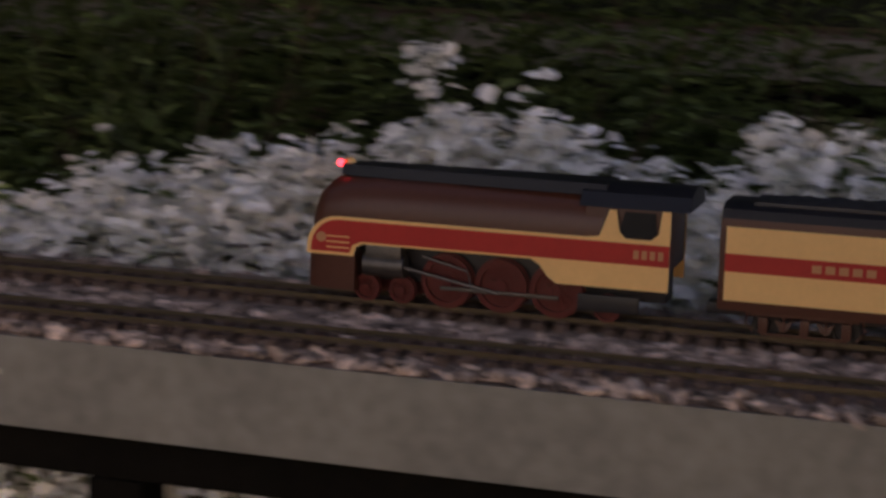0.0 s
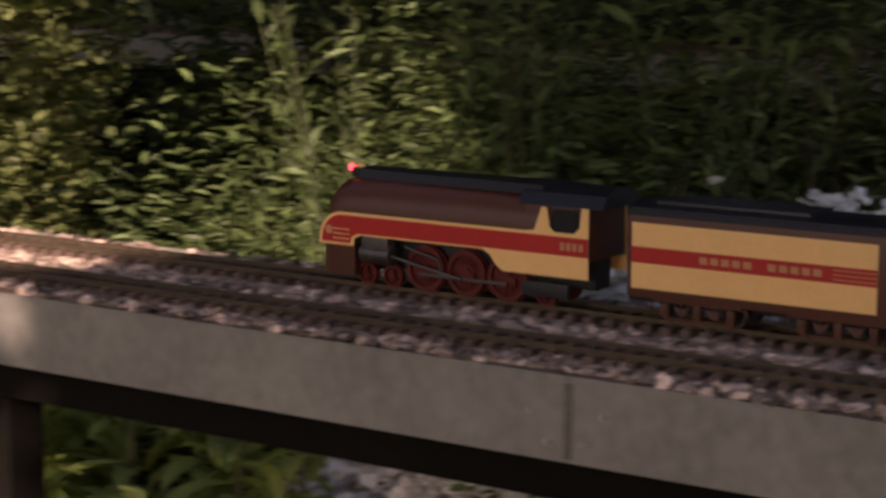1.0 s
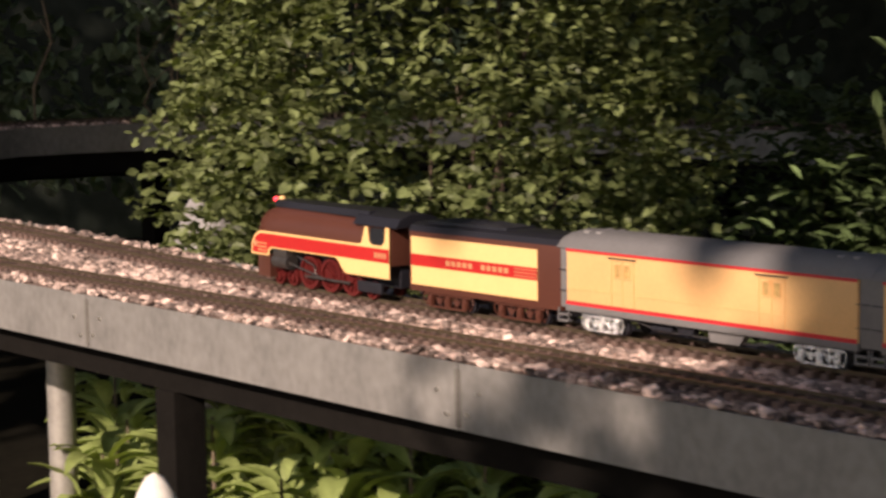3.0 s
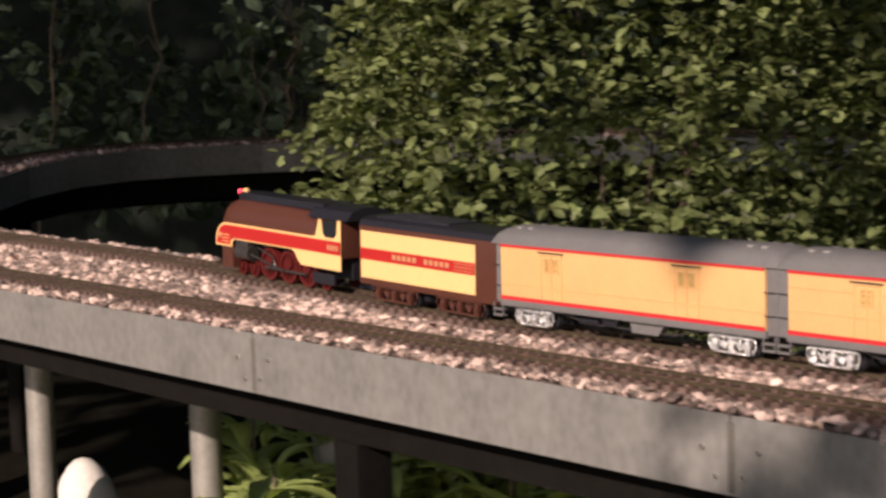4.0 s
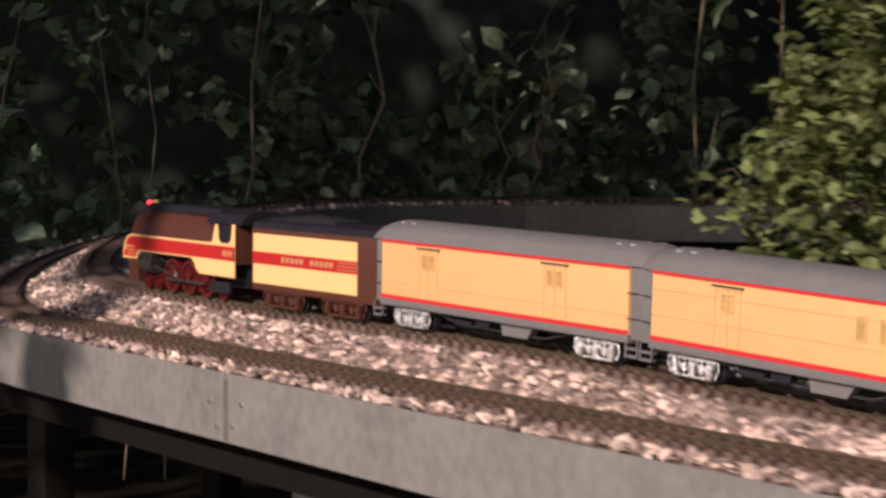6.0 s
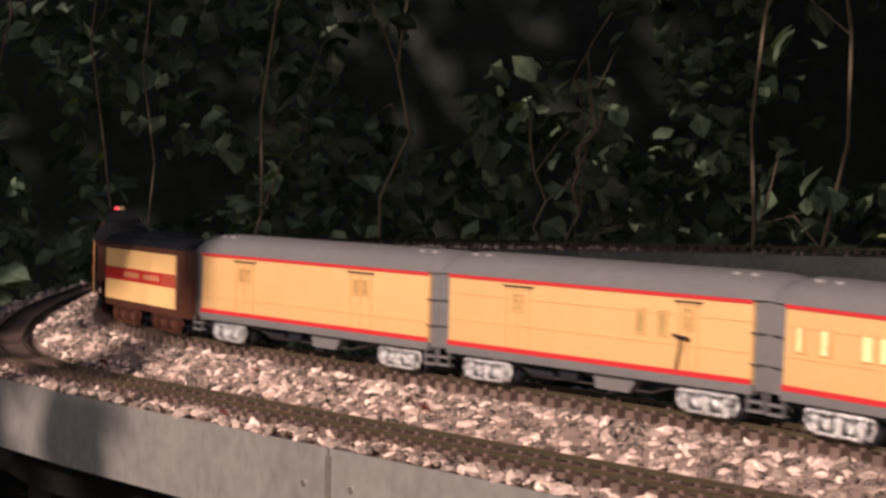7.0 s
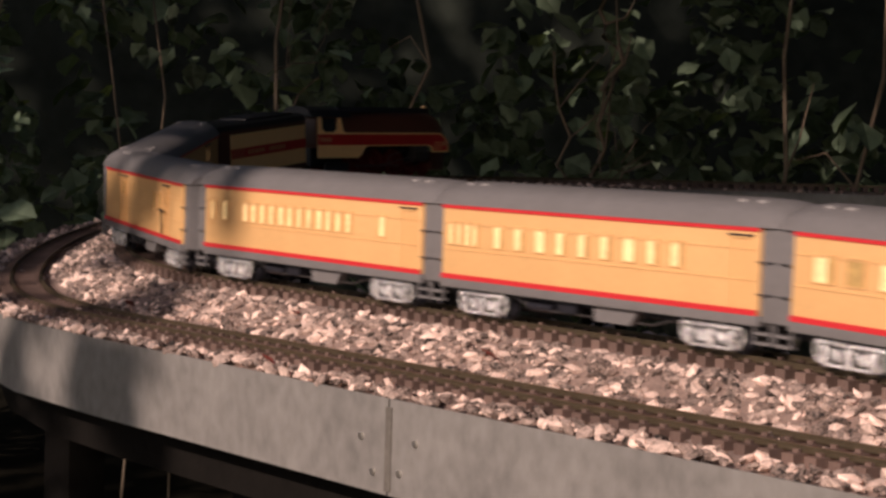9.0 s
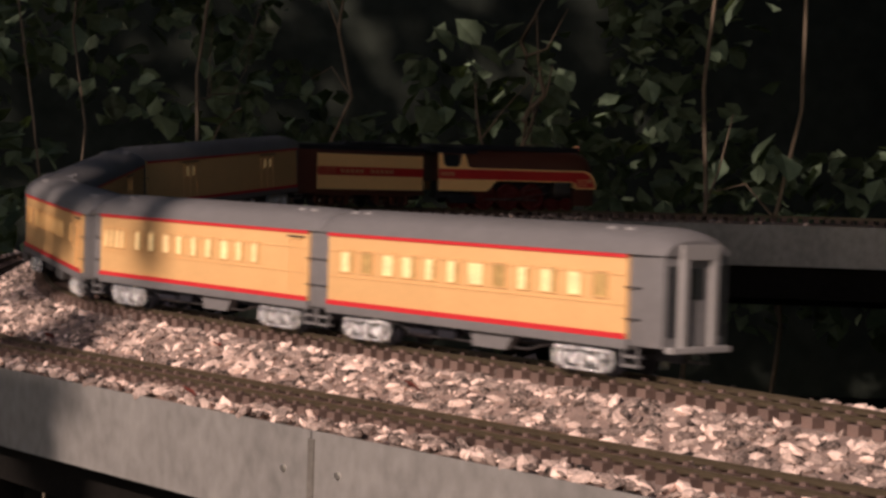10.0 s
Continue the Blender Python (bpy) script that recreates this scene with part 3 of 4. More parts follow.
def build_car(name, length, windows, doors, label, tail=False, rows=()):
    """A passenger car. windows: (x, width, z0, z1); doors: (x, width)."""
    c = new(name)
    tagged(c, label, "railway carriage", "cars of the train")
    h, W = length / 2, 0.0465
    bm = B()
    box(bm, -h, h, -W, W, 0.040, 0.122, 0.0015)
    body = part("body", bm, "yellow", c, "armour yellow ribbed side")
    bm = B()
    box(bm, -h - 0.002, h + 0.002, -W - 0.0012, W + 0.0012, 0.0305, 0.0402, 0.001)
    part("sill", bm, "grey", c, "grey sill strip")
    half = [(-W - 0.002, 0.1215), (-W * 0.99, 0.126), (-W * 0.9, 0.134), (-W * 0.72, 0.1405), (-W * 0.45, 0.1455), (0, 0.148)]
    ring = half + [(-y, z) for y, z in half[-2::-1]]
    sec = lambda x, k: [(x, y * (1 - 0.12 * k), 0.1215 + (z - 0.1215) * (1 - 0.55 * k)) for y, z in ring]
    bm = B()
    ext = 0.022 if tail else 0.0
    loft(bm, [sec(-h - 0.026 - ext, 0.8), sec(-h - 0.018 - ext, 0.35), sec(-h - ext, 0.05), sec(-h + 0.03, 0), sec(h - 0.03, 0), sec(h, 0.05), sec(h + 0.018, 0.35), sec(h + 0.026, 0.8)])
    roof = part("roof", bm, "grey", c, "smooth rounded grey roof")
    for e in (-1, 1):
        vx = 0.046 if tail and e < 0 else 0.024
        for k in (0.02, 0.045):
            for yy in (-0.026, 0.012):
                part("roof_vent", box(B(), e * (h - k) - 0.005, e * (h - k) + 0.005, yy, yy + 0.014, 0.140, 0.1462, 0.002), "pale_grey", roof, "small pale roof vent")
        bm = B()
        box(bm, *sorted((e * h, e * (h + vx))), -W * 0.93, W * 0.93, 0.034, 0.1215, 0.003)
        v = part("vestibule", bm, "grey", c, "grey vestibule end")
        bm = B()
        x0, x1 = sorted((e * (h + vx), e * (h + vx + 0.007)))
        for y0, y1 in ((-0.024, -0.016), (0.016, 0.024)):
            box(bm, x0, x1, y0, y1, 0.034, 0.120, 0.0012)
        prism(bm, [(x0, 0.118), (x1, 0.118), (x1, 0.132), (x0, 0.132)], -0.024, 0.024)
        part("diaphragm", bm, "pale_grey", v, "pale grey diaphragm frame")
        bm = B()
        box(bm, *sorted((e * (h + vx - 0.0005), e * (h + vx + 0.0015))), -0.014, 0.014, 0.037, 0.117)
        part("end_door", bm, "grey", v, "grey end door with a dark window")
        bm = B()
        box(bm, *sorted((e * (h + vx + 0.0005), e * (h + vx + 0.0022))), -0.009, 0.009, 0.080, 0.110)
        part("end_window", bm, "glass", v)
        if tail and e < 0:
            for y0, y1 in ((-0.037, -0.029), (0.029, 0.037), (-0.013, -0.0115), (0.0115, 0.013)):
                bm = B()
                box(bm, -h - vx - 0.0012, -h - vx, y0, y1, 0.045, 0.112)
                part("end_slot", bm, "glass", v, "narrow dark slot in the end")
            bm = B()
            box(bm, -h - vx - 0.010, -h - vx, -0.040, 0.040, 0.030, 0.036, 0.001)
            part("end_sill", bm, "pale_grey", v)
        for sg in (1, -1):
            bm = B()
            for k in range(2):
                box(bm, *sorted((e * (h - 0.004), e * (h + 0.018))), sg * 0.044 - 0.004, sg * 0.044 + 0.004, 0.014 + 0.009 * k, 0.0165 + 0.009 * k)
            for xx in (h - 0.004, h + 0.0165):
                box(bm, *sorted((e * xx, e * (xx + 0.0018))), sg * 0.046 - 0.001, sg * 0.046 + 0.001, 0.014, 0.034)
            part("step_ladder", bm, "grey", c)
        for sg in (1, -1):
            bm = B()
            for zz in (0.060, 0.090):
                tube(bm, [(e * (h - 0.001), sg * (W + 0.002), zz), (e * (h + 0.018), sg * (W - 0.001), zz)], 0.0006)
            part("grab_iron", bm, "black", v)
        bm = B()
        box(bm, *sorted((e * h, e * (h + 0.036))), -0.006, 0.006, 0.018, 0.028, 0.001)
        part("coupler", bm, "black", c)
    side_panel("lower_line", rect(-h, h, 0.0400, 0.0455), "scarlet", c, W + 0.0003, 0.0011, "thin scarlet line")
    side_panel("upper_line", rect(-h, h, 0.1175, 0.1218), "scarlet", c, W + 0.0003, 0.0011, "thin scarlet line")
    for zz in rows:
        side_panel("belt_rail", rect(-h + 0.002, h - 0.002, zz, zz + 0.0012), "yellow", c, W, 0.0010)
    for k, (x, w, z0, z1) in enumerate(windows):
        dim = len(windows) <= 4 or (tail and k in (1, 7, 11))
        for sg in (1, -1):
            bm = B()
            y0, y1 = sorted((sg * (W - 0.002), sg * (W + 0.0004)))
            box(bm, x - w / 2, x + w / 2, y0, y1, z0, z1)
            pane = part("window", bm, "dim_window" if dim else "window", body, "dim golden window" if dim else "warmly lit window")
            bm = B()
            for a, b, p, q in ((x - w / 2 - 0.0012, x - w / 2, z0, z1), (x + w / 2, x + w / 2 + 0.0012, z0, z1), (x - w / 2 - 0.0012, x + w / 2 + 0.0012, z1, z1 + 0.0014), (x - w / 2 - 0.0012, x + w / 2 + 0.0012, z0 - 0.0012, z0)):
                box(bm, a, b, *sorted((sg * W, sg * (W + 0.0018))), p, q)
            part("frame", bm, "yellow", pane)
            # dim strip on the flat pane paints the shade of a recessed window
            if not dim and k % 4 != 2:
                bm = B()
                box(bm, x - w / 2, x - w / 2 + w * 0.34, *sorted((sg * (W - 0.001), sg * (W + 0.0009))), z0, z1 - (z1 - z0) * (0.12 if k % 3 else 0.0))
                part("recess_shade", bm, "dim_window", pane, "dim strip painted as shade in the window recess")
    for x, w in doors:
        for sg in (1, -1):
            bm = B()
            for a, b, p, q in ((x - w / 2, x - w / 2 + 0.0016, 0.047, 0.112), (x + w / 2 - 0.0016, x + w / 2, 0.047, 0.112), (x - w / 2, x + w / 2, 0.1105, 0.1125), (x - 0.0008, x + 0.0008, 0.047, 0.11)):
                box(bm, a, b, *sorted((sg * W, sg * (W + 0.0014))), p, q)
            part("door", bm, "yellow", body, "yellow sliding baggage door")
            bm = B()
            box(bm, x - w / 2 - 0.004, x + w / 2 + 0.004, *sorted((sg * W, sg * (W + 0.003))), 0.113, 0.1148)
            part("door_rail", bm, "iron", body)
    # under the floor
    bm = B()
    box(bm, -h + 0.01, h - 0.01, -0.030, 0.030, 0.024, 0.031, 0.001)
    part("underframe", bm, "black", c)
    for sg in (1, -1):
        bm = B()
        prism(bm, [(-0.075, 0.031), (-0.062, 0.014), (-0.010, 0.014), (-0.006, 0.031)], sg * 0.028, sg * 0.040)
        part("battery_box", bm, "grey", c)
        bm = B()
        prism(bm, [(0.02, 0.031), (0.024, 0.018), (0.05, 0.018), (0.055, 0.031)], sg * 0.026, sg * 0.038)
        cyl(bm, 0.006, 0.04, pose(0.085, sg * 0.03, 0.020, 0, 90), 12)
        part("air_tank", bm, "black", c)
        bm = B()
        tube(bm, [(-h * 0.55, sg * 0.034, 0.028), (-0.09, sg * 0.034, 0.017), (0.09, sg * 0.034, 0.017), (h * 0.55, sg * 0.034, 0.028)], 0.0012)
        part("truss_rod", bm, "iron", c)
    for x in (h - 0.066, -h + 0.066):
        truck(c, x, "chrome", car_wheel, "side_frame", 0.041, "bright silver three-axle side frame")
    return c


WZ = (0.0785, 0.1025)
pair = lambda x: [(x - 0.0095, 0.0105, 0.087, 0.105), (x + 0.0095, 0.0105, 0.087, 0.105)]
L1, L2 = 0.53, 0.485
loco = build_locomotive()
tender = build_tender()
car_a = build_car("baggage_car", L1, pair(0.150) + pair(-0.125), [(0.150, 0.046), (-0.125, 0.046)], "yellow baggage car with double doors and grey roof", rows=(0.063,))
car_b = build_car("mail_car", L2, [(0.115, 0.017, 0.087, 0.105), (-0.085, 0.012, *WZ), (-0.118, 0.012, *WZ), (-0.155, 0.014, 0.087, 0.107)], [(0.115, 0.042), (-0.155, 0.03)], "yellow railway mail car with catcher arm and grey roof", rows=(0.070, 0.100))
win_c = [(0.222, 0.009, *WZ), (0.190, 0.013, *WZ)] + [(0.140 - 0.0215 * i, 0.0125, *WZ) for i in range(12)] + [(-0.165, 0.012, *WZ)]
car_c = build_car("coach", L2, win_c, [(-0.218, 0.024)], "yellow coach with a close row of lit windows", rows=(0.072, 0.1005))
win_d = [(0.225 - 0.014 * i, 0.0095, *WZ) for i in range(4)] + [(0.142 - 0.0345 * i, 0.0165, *WZ) for i in range(9)]
car_d = build_car("coach", L2, win_d, [(-0.220, 0.024)], "yellow coach with spaced lit windows and grey roof", rows=(0.072, 0.1005))
win_e = [(0.205 - 0.0375 * i, 0.019 if i % 3 else 0.024, *WZ) for i in range(12)]
car_e = build_car("coach", L2, win_e, [], "last yellow coach with lit windows and open grey end", tail=True, rows=(0.072, 0.1005))
bm = B()
for k in (0, 1):
    tube(bm, [(-0.140, 0.049, 0.046), (-0.152, 0.054, 0.078)], 0.0011)
    tube(bm, [(-0.138 - 0.0, 0.052, 0.080), (-0.160, 0.052, 0.078)], 0.0016)
part("catcher_arm", bm, "black", car_b, "black mail catcher arm")

# ---- plants ----
def leaves(name, mat, points, size, seed, droop=0.35, aspect=0.5, face=None, spread=1.0, parent=None):
    """Many small folded leaves at the points given (n x 3), as one mesh."""
    rng = np.random.default_rng(seed)
    base = np.array([(0, 0, 0), (0.45, -aspect * 0.5, 0.06), (0.45, 0, -0.03), (0.45, aspect * 0.5, 0.06), (0.8, -aspect * 0.32, 0.03), (0.8, aspect * 0.32, 0.03), (1.0, 0, -0.12)])
    tri = np.array([(0, 1, 2), (0, 2, 3), (1, 4, 2), (2, 4, 6), (2, 6, 5), (2, 5, 3)])
    n = len(points)
    az = rng.random(n) * 6.283 if face is None else face + rng.normal(0, spread, n)
    el = -droop + rng.normal(0, 0.35, n)
    ro = rng.normal(0, 0.5, n)
    s = size * (0.55 + 0.8 * rng.random(n))
    ca, sa, ce, se, cr, sr = np.cos(az), np.sin(az), np.cos(el), np.sin(el), np.cos(ro), np.sin(ro)
    fx = np.stack([ca * ce, sa * ce, se], 1)
    fy0 = np.stack([-sa, ca, np.zeros(n)], 1)
    fz0 = np.cross(fx, fy0)
    fy = fy0 * cr[:, None] + fz0 * sr[:, None]
    fz = np.cross(fx, fy)
    vs = points[:, None, :] + s[:, None, None] * (base[None, :, 0:1] * fx[:, None] + base[None, :, 1:2] * fy[:, None] + base[None, :, 2:3] * fz[:, None])
    fs = tri[None] + 7 * np.arange(n)[:, None, None]
    me = bpy.data.meshes.new(name)
    me.from_pydata(vs.reshape(-1, 3).tolist(), [], fs.reshape(-1, 3).tolist())
    me.materials.append(M[mat])
    ob = new(name, me)
    if parent:
        ob.parent = parent
    return ob


def shell(rng, n, c, r, lump=0.25, seed=0, thick=0.25, zmin=-9):
    """Points in the lumpy outer shell of an ellipsoid."""
    d = rng.normal(0, 1, (n, 3))
    d /= np.linalg.norm(d, axis=1)[:, None]
    k = np.array([1 + lump * (noise.noise((q[0] * 2.2 + seed, q[1] * 2.2, q[2] * 2.2)) + 0.6 * noise.noise((q[0] * 5 + seed, q[1] * 5, q[2] * 5))) for q in d])
    p = np.array(c) + d * np.array(r) * (k * (1 - thick * rng.random(n) ** 2))[:, None]
    return p[p[:, 2] > zmin]


def shrub(name, label, c, r, n, size, mat, seed, cat="shrub", stems=7, lump=0.25, droop=0.35, aspect=0.5, thick=0.3, tuft=0):
    rng = np.random.default_rng(seed)
    ob = new(name)
    ob.location = (c[0], c[1], -0.8)
    tagged(ob, label, cat)
    pts = shell(rng, n, (0, 0, c[2] + 0.8), r, lump, seed, thick, 0.02)
    if tuft:
        # whorls of leaves at the twig ends, spread flat with dark gaps between
        pts = np.repeat(pts, tuft, axis=0) + rng.normal(0, 1, (len(pts) * tuft, 3)) * np.array((0.016, 0.016, 0.006))
    leaves("foliage", mat, pts, size, seed, droop, aspect, parent=ob)
    for i in range(stems):
        t = Vector(pts[int(rng.integers(len(pts)))]) * 0.92
        bm = B()
        a = Vector((rng.uniform(-0.08, 0.08), rng.uniform(-0.08, 0.08), 0))
        mid = a.lerp(t, 0.5) + Vector((rng.uniform(-0.05, 0.05), rng.uniform(-0.05, 0.05), 0.05))
        tube(bm, [a, a.lerp(mid, 0.6), mid, t], 0.012, 6, 0.003)
        part("stem", bm, "bark", ob)
    return ob


def build_shrubs():
    # large sunlit shrub inside the loop
    shrub("broadleaf_shrub", "dense sunlit olive-green broadleaf shrub behind the track", (-1.40, 1.10, 0.15), (0.68, 0.56, 1.0), 7000, 0.029, "leaf_bush", 21, lump=0.2, thick=0.34, aspect=0.72, droop=0.15, tuft=6)
    # weeds beside it
    for i, (x, y, z, rx, rz) in enumerate(((-0.30, 1.35, -0.36, 0.5, 0.50), (0.30, 1.55, -0.25, 0.5, 0.42), (-0.05, 1.85, -0.05, 0.5, 0.75), (0.55, 1.80, 0.05, 0.55, 0.85), (1.2, 1.75, 0.05, 0.6, 0.85), (1.9, 1.8, 0.0, 0.6, 0.85), (2.6, 1.7, -0.1, 0.6, 0.8), (-1.2, 2.28, -0.2, 0.4, 0.5), (-0.75, 2.25, -0.2, 0.5, 0.55), (-0.35, 2.25, -0.2, 0.5, 0.55), (0.5, 2.3, -0.2, 0.55, 0.55), (1.4, 2.3, -0.2, 0.55, 0.55), (0.1, 1.5, -0.5, 0.45, 0.45), (-0.45, 1.2, -0.5, 0.35, 0.45))):
        shrub("leafy_weed_clump", "loose green weeds growing behind the raised track", (x, y, z), (rx, 0.30, rz), 3400, 0.06 if y > 2.2 else 0.042, "leaf_weed", 40 + i, "weeds", 10, 0.5, -0.15, 0.3, 0.75)
    for i, (x, y, z) in enumerate(((-0.05, 1.3, 0.45), (0.25, 1.45, 0.5), (0.6, 1.5, 0.48))):
        ob = new("tall_weed")
        tagged(ob, "tall thin weed with narrow upright leaves", "weed", "tall weeds")
        ob.location = (x, y, -0.8)
        rng = np.random.default_rng(70 + i)
        pts = []
        for k in range(6):
            top = Vector((rng.uniform(-0.28, 0.28), rng.uniform(-0.1, 0.1), z + 0.8 + rng.uniform(-0.25, 0.12)))
            bm = B()
            tube(bm, [(top.x * 0.2, top.y * 0.2, 0), (top.x * 0.5, top.y * 0.5, top.z * 0.6), top], 0.005, 5, 0.0015)
            part("stalk", bm, "stalk", ob)
            pts += [list(Vector((top.x * 0.5, top.y * 0.5, top.z * 0.6)).lerp(top, q)) for q in np.linspace(0.1, 1, 16)]
        leaves("foliage", "leaf_weed", np.array(pts), 0.06, 80 + i, -0.7, 0.3, parent=ob)


def build_flowers():
    """White flower heads over a green mound."""
    rng = np.random.default_rng(3)
    for i, (x, y, w, top) in enumerate(((0.80, 0.70, 0.20, -0.06), (1.00, 0.74, 0.24, 0.03), (1.20, 0.78, 0.28, 0.08), (1.54, 0.80, 0.32, 0.13), (1.92, 0.82, 0.26, 0.12), (2.3, 0.85, 0.3, 0.12))):
        ob = shrub("white_flower_clump", "white flowering clump in shade beside the track", (x, y, top - 0.42), (w, 0.26, 0.40), 900, 0.045, "leaf_weed", 60 + i, "flowers", 6, 0.35, 0.1, 0.4, 0.5)
        d = rng.normal(0, 1, (230, 3))
        d /= np.linalg.norm(d, axis=1)[:, None]
        d[:, 2] = np.abs(d[:, 2])
        heads = d * np.array((w, 0.26, 0.40)) * rng.uniform(0.85, 1.15, (230, 1)) + np.array((0, 0, top + 0.38))
        pts = np.concatenate([h + rng.normal(0, 0.02, (30, 3)) for h in heads])
        leaves("blossom", "petal", pts, 0.027, 90 + i, 0.0, 0.8, parent=ob)["kind"] = "stuff"
    ob = new("tall_flower")
    tagged(ob, "single tall white flower above the clump", "flower")
    ob.location = (1.42, 0.8, -0.8)
    bm = B()
    tube(bm, [(0, 0, 0), (0.01, 0, 0.5), (0, 0.01, 1.02)], 0.004, 5)
    part("stalk", bm, "stalk", ob)
    leaves("petals", "petal", np.array((0, 0, 1.03)) + rng.normal(0, 0.014, (50, 3)), 0.022, 99, 0.0, 0.8, parent=ob)


def build_low_plants():
    """Broad-leaved clumps under and behind the roadbed, each leaf a piece of its own."""
    meshes = []
    for k, (ln, wd) in enumerate(((0.115, 0.042), (0.095, 0.046), (0.135, 0.040))):
        vs, fs, n = [], [], 7
        for i in range(n):
            u = i / (n - 1)
            w = wd * math.sin(math.pi * min(1, 0.08 + 0.92 * u)) ** 0.8 * 0.5 + 0.001
            arch = 0.55 * u - 0.75 * u * u
            vs += [(ln * u, -w, ln * arch + 0.25 * w), (ln * u, 0, ln * arch - 0.003), (ln * u, w, ln * arch + 0.25 * w)]
        for i in range(n - 1):
            for j in (0, 1):
                a = 3 * i + j
                fs.append((a, a + 1, a + 4, a + 3))
        meshes.append(arrays("leaf", vs, fs, "leaf_low", True))
    rng = random.Random(8)
    spots = [(-1.75, 0.42), (-1.55, 0.58), (-1.35, 0.40), (-1.18, 0.56), (-1.0, 0.38), (-0.88, 0.60), (-0.70, 0.42), (-0.55, 0.58), (-0.40, 0.38), (-0.25, 0.55), (-0.10, 0.40), (0.05, 0.56), (0.2, 0.42), (-1.1, 0.80), (-0.6, 0.82), (-0.2, 0.78), (-1.65, 0.8), (-1.45, 0.7), (-0.8, 0.72), (-0.35, 0.68), (-1.25, 0.68), (-0.95, 0.5), (-0.62, 0.48), (-1.95, 0.6), (-2.1, 0.85), (-1.9, 0.9), (-2.35, 0.8), (0.32, 0.62), (0.12, 0.7), (-0.05, 0.86), (-0.48, 0.95), (-0.75, 0.95), (-0.18, 0.3), (-0.5, 0.28), (-0.32, 0.3), (0.0, 0.28), (0.15, 0.3)]
    for x, y in spots:
        ob = new("broad_leaved_plant")
        tagged(ob, "low plant with broad arching light-green leaves", "plant", "plants under the track")
        ob.location = (x, y, -0.80)
        h = rng.uniform(0.30, 0.48)
        for i in range(44):
            z = h * rng.uniform(0.3, 1)
            a = rng.uniform(0, 360)
            m = pose(0.06 * math.cos(radians(a)) * rng.random(), 0.06 * math.sin(radians(a)) * rng.random(), z, 0, rng.uniform(-55, 15), a) @ Matrix.Scale(rng.uniform(0.7, 1.25), 4)
            shared("leaf", meshes[i % 3], ob, m)
        bm = B()
        tube(bm, [(0, 0, 0), (0.005, 0.004, h * 0.6), (0, 0.006, h)], 0.008, 6, 0.003)
        part("stem", bm, "stem", ob)


EYE = (-0.6, -1.1)


def on_arc(a, r, z):
    return Vector((EYE[0] - r * math.sin(radians(a)), EYE[1] + r * math.cos(radians(a)), z))


def build_vines():
    """A dark wall of climbing vines beyond the loop."""
    rng = np.random.default_rng(17)
    n = 17000
    a, z, r = rng.uniform(20, 84, n), rng.uniform(-0.15, 2.3, n), rng.uniform(5.35, 6.6, n)
    keep = np.array([noise.noise((p * 0.16, q * 1.7, 3.1)) + 0.5 * noise.noise((p * 0.5, q * 5, 7)) > -0.12 for p, q in zip(a, z)])
    a, z, r = a[keep], z[keep], r[keep]
    pts = np.stack([EYE[0] - r * np.sin(np.radians(a)), EYE[1] + r * np.cos(np.radians(a)), z], 1)
    wall = new("vine_thicket")
    tagged(wall, "dark thicket of climbing vine leaves in deep shade", "thicket", kind="stuff")
    leaves("foliage", "leaf_vine", pts, 0.075, 18, 0.5, 0.85, parent=wall)
    for i, (a0, z0, a1, z1, w) in enumerate(((59.2, -0.6, 57.1, 1.6, 0.011), (54.6, 0.1, 52.9, 1.5, 0.009), (48.7, 0.4, 48.5, 0.68, 0.013), (44.5, -0.7, 42.6, 1.7, 0.012), (62.2, -0.7, 63.4, 1.5, 0.006), (61.3, -0.7, 61.5, 1.4, 0.006), (41.6, -0.7, 40.9, 1.6, 0.012), (36.5, -0.7, 37.5, 1.7, 0.012), (49.2, -0.1, 50.2, 0.5, 0.009), (49.0, -0.1, 48.6, 0.45, 0.012), (49.2, 0.05, 47.6, 0.3, 0.007), (58.2, 0.43, 56.9, 0.46, 0.005), (67, -0.7, 65.0, 1.6, 0.008))):
        ob = new("vine")
        tagged(ob, "thin bare woody vine stem climbing through the thicket", "vine", "vines")
        p, q = on_arc(a0, 5.25, z0), on_arc(a1, 5.3, z1)
        mid = p.lerp(q, 0.5) + Vector((rng.uniform(-0.03, 0.03), 0, 0))
        w *= 0.6
        run = [p.lerp(q, k / 8) + Vector((rng.uniform(-0.035, 0.035), rng.uniform(-0.03, 0.03), 0)) for k in range(9)]
        bm = B()
        tube(bm, run, w, 6, w * 0.6)
        for k in (2, 3, 5, 6):
            side = Vector((rng.uniform(-0.22, 0.22), rng.uniform(-0.05, 0.05), rng.uniform(0.05, 0.25)))
            bend = run[k] + side * 0.5 + Vector((0, 0, rng.uniform(-0.06, 0.06)))
            tube(bm, [run[k], bend, run[k] + side], w * 0.5, 5, w * 0.25)
        part("stem", bm, "stem", ob)
        tw = [mid + Vector((rng.uniform(-0.2, 0.2), rng.uniform(-0.1, 0.1), rng.uniform(-0.5, 0.5))) for _ in range(9)]
        leaves("foliage", "leaf_vine", np.array([list(t) for t in tw]), 0.09, 30 + i, 0.4, 0.85, parent=ob)


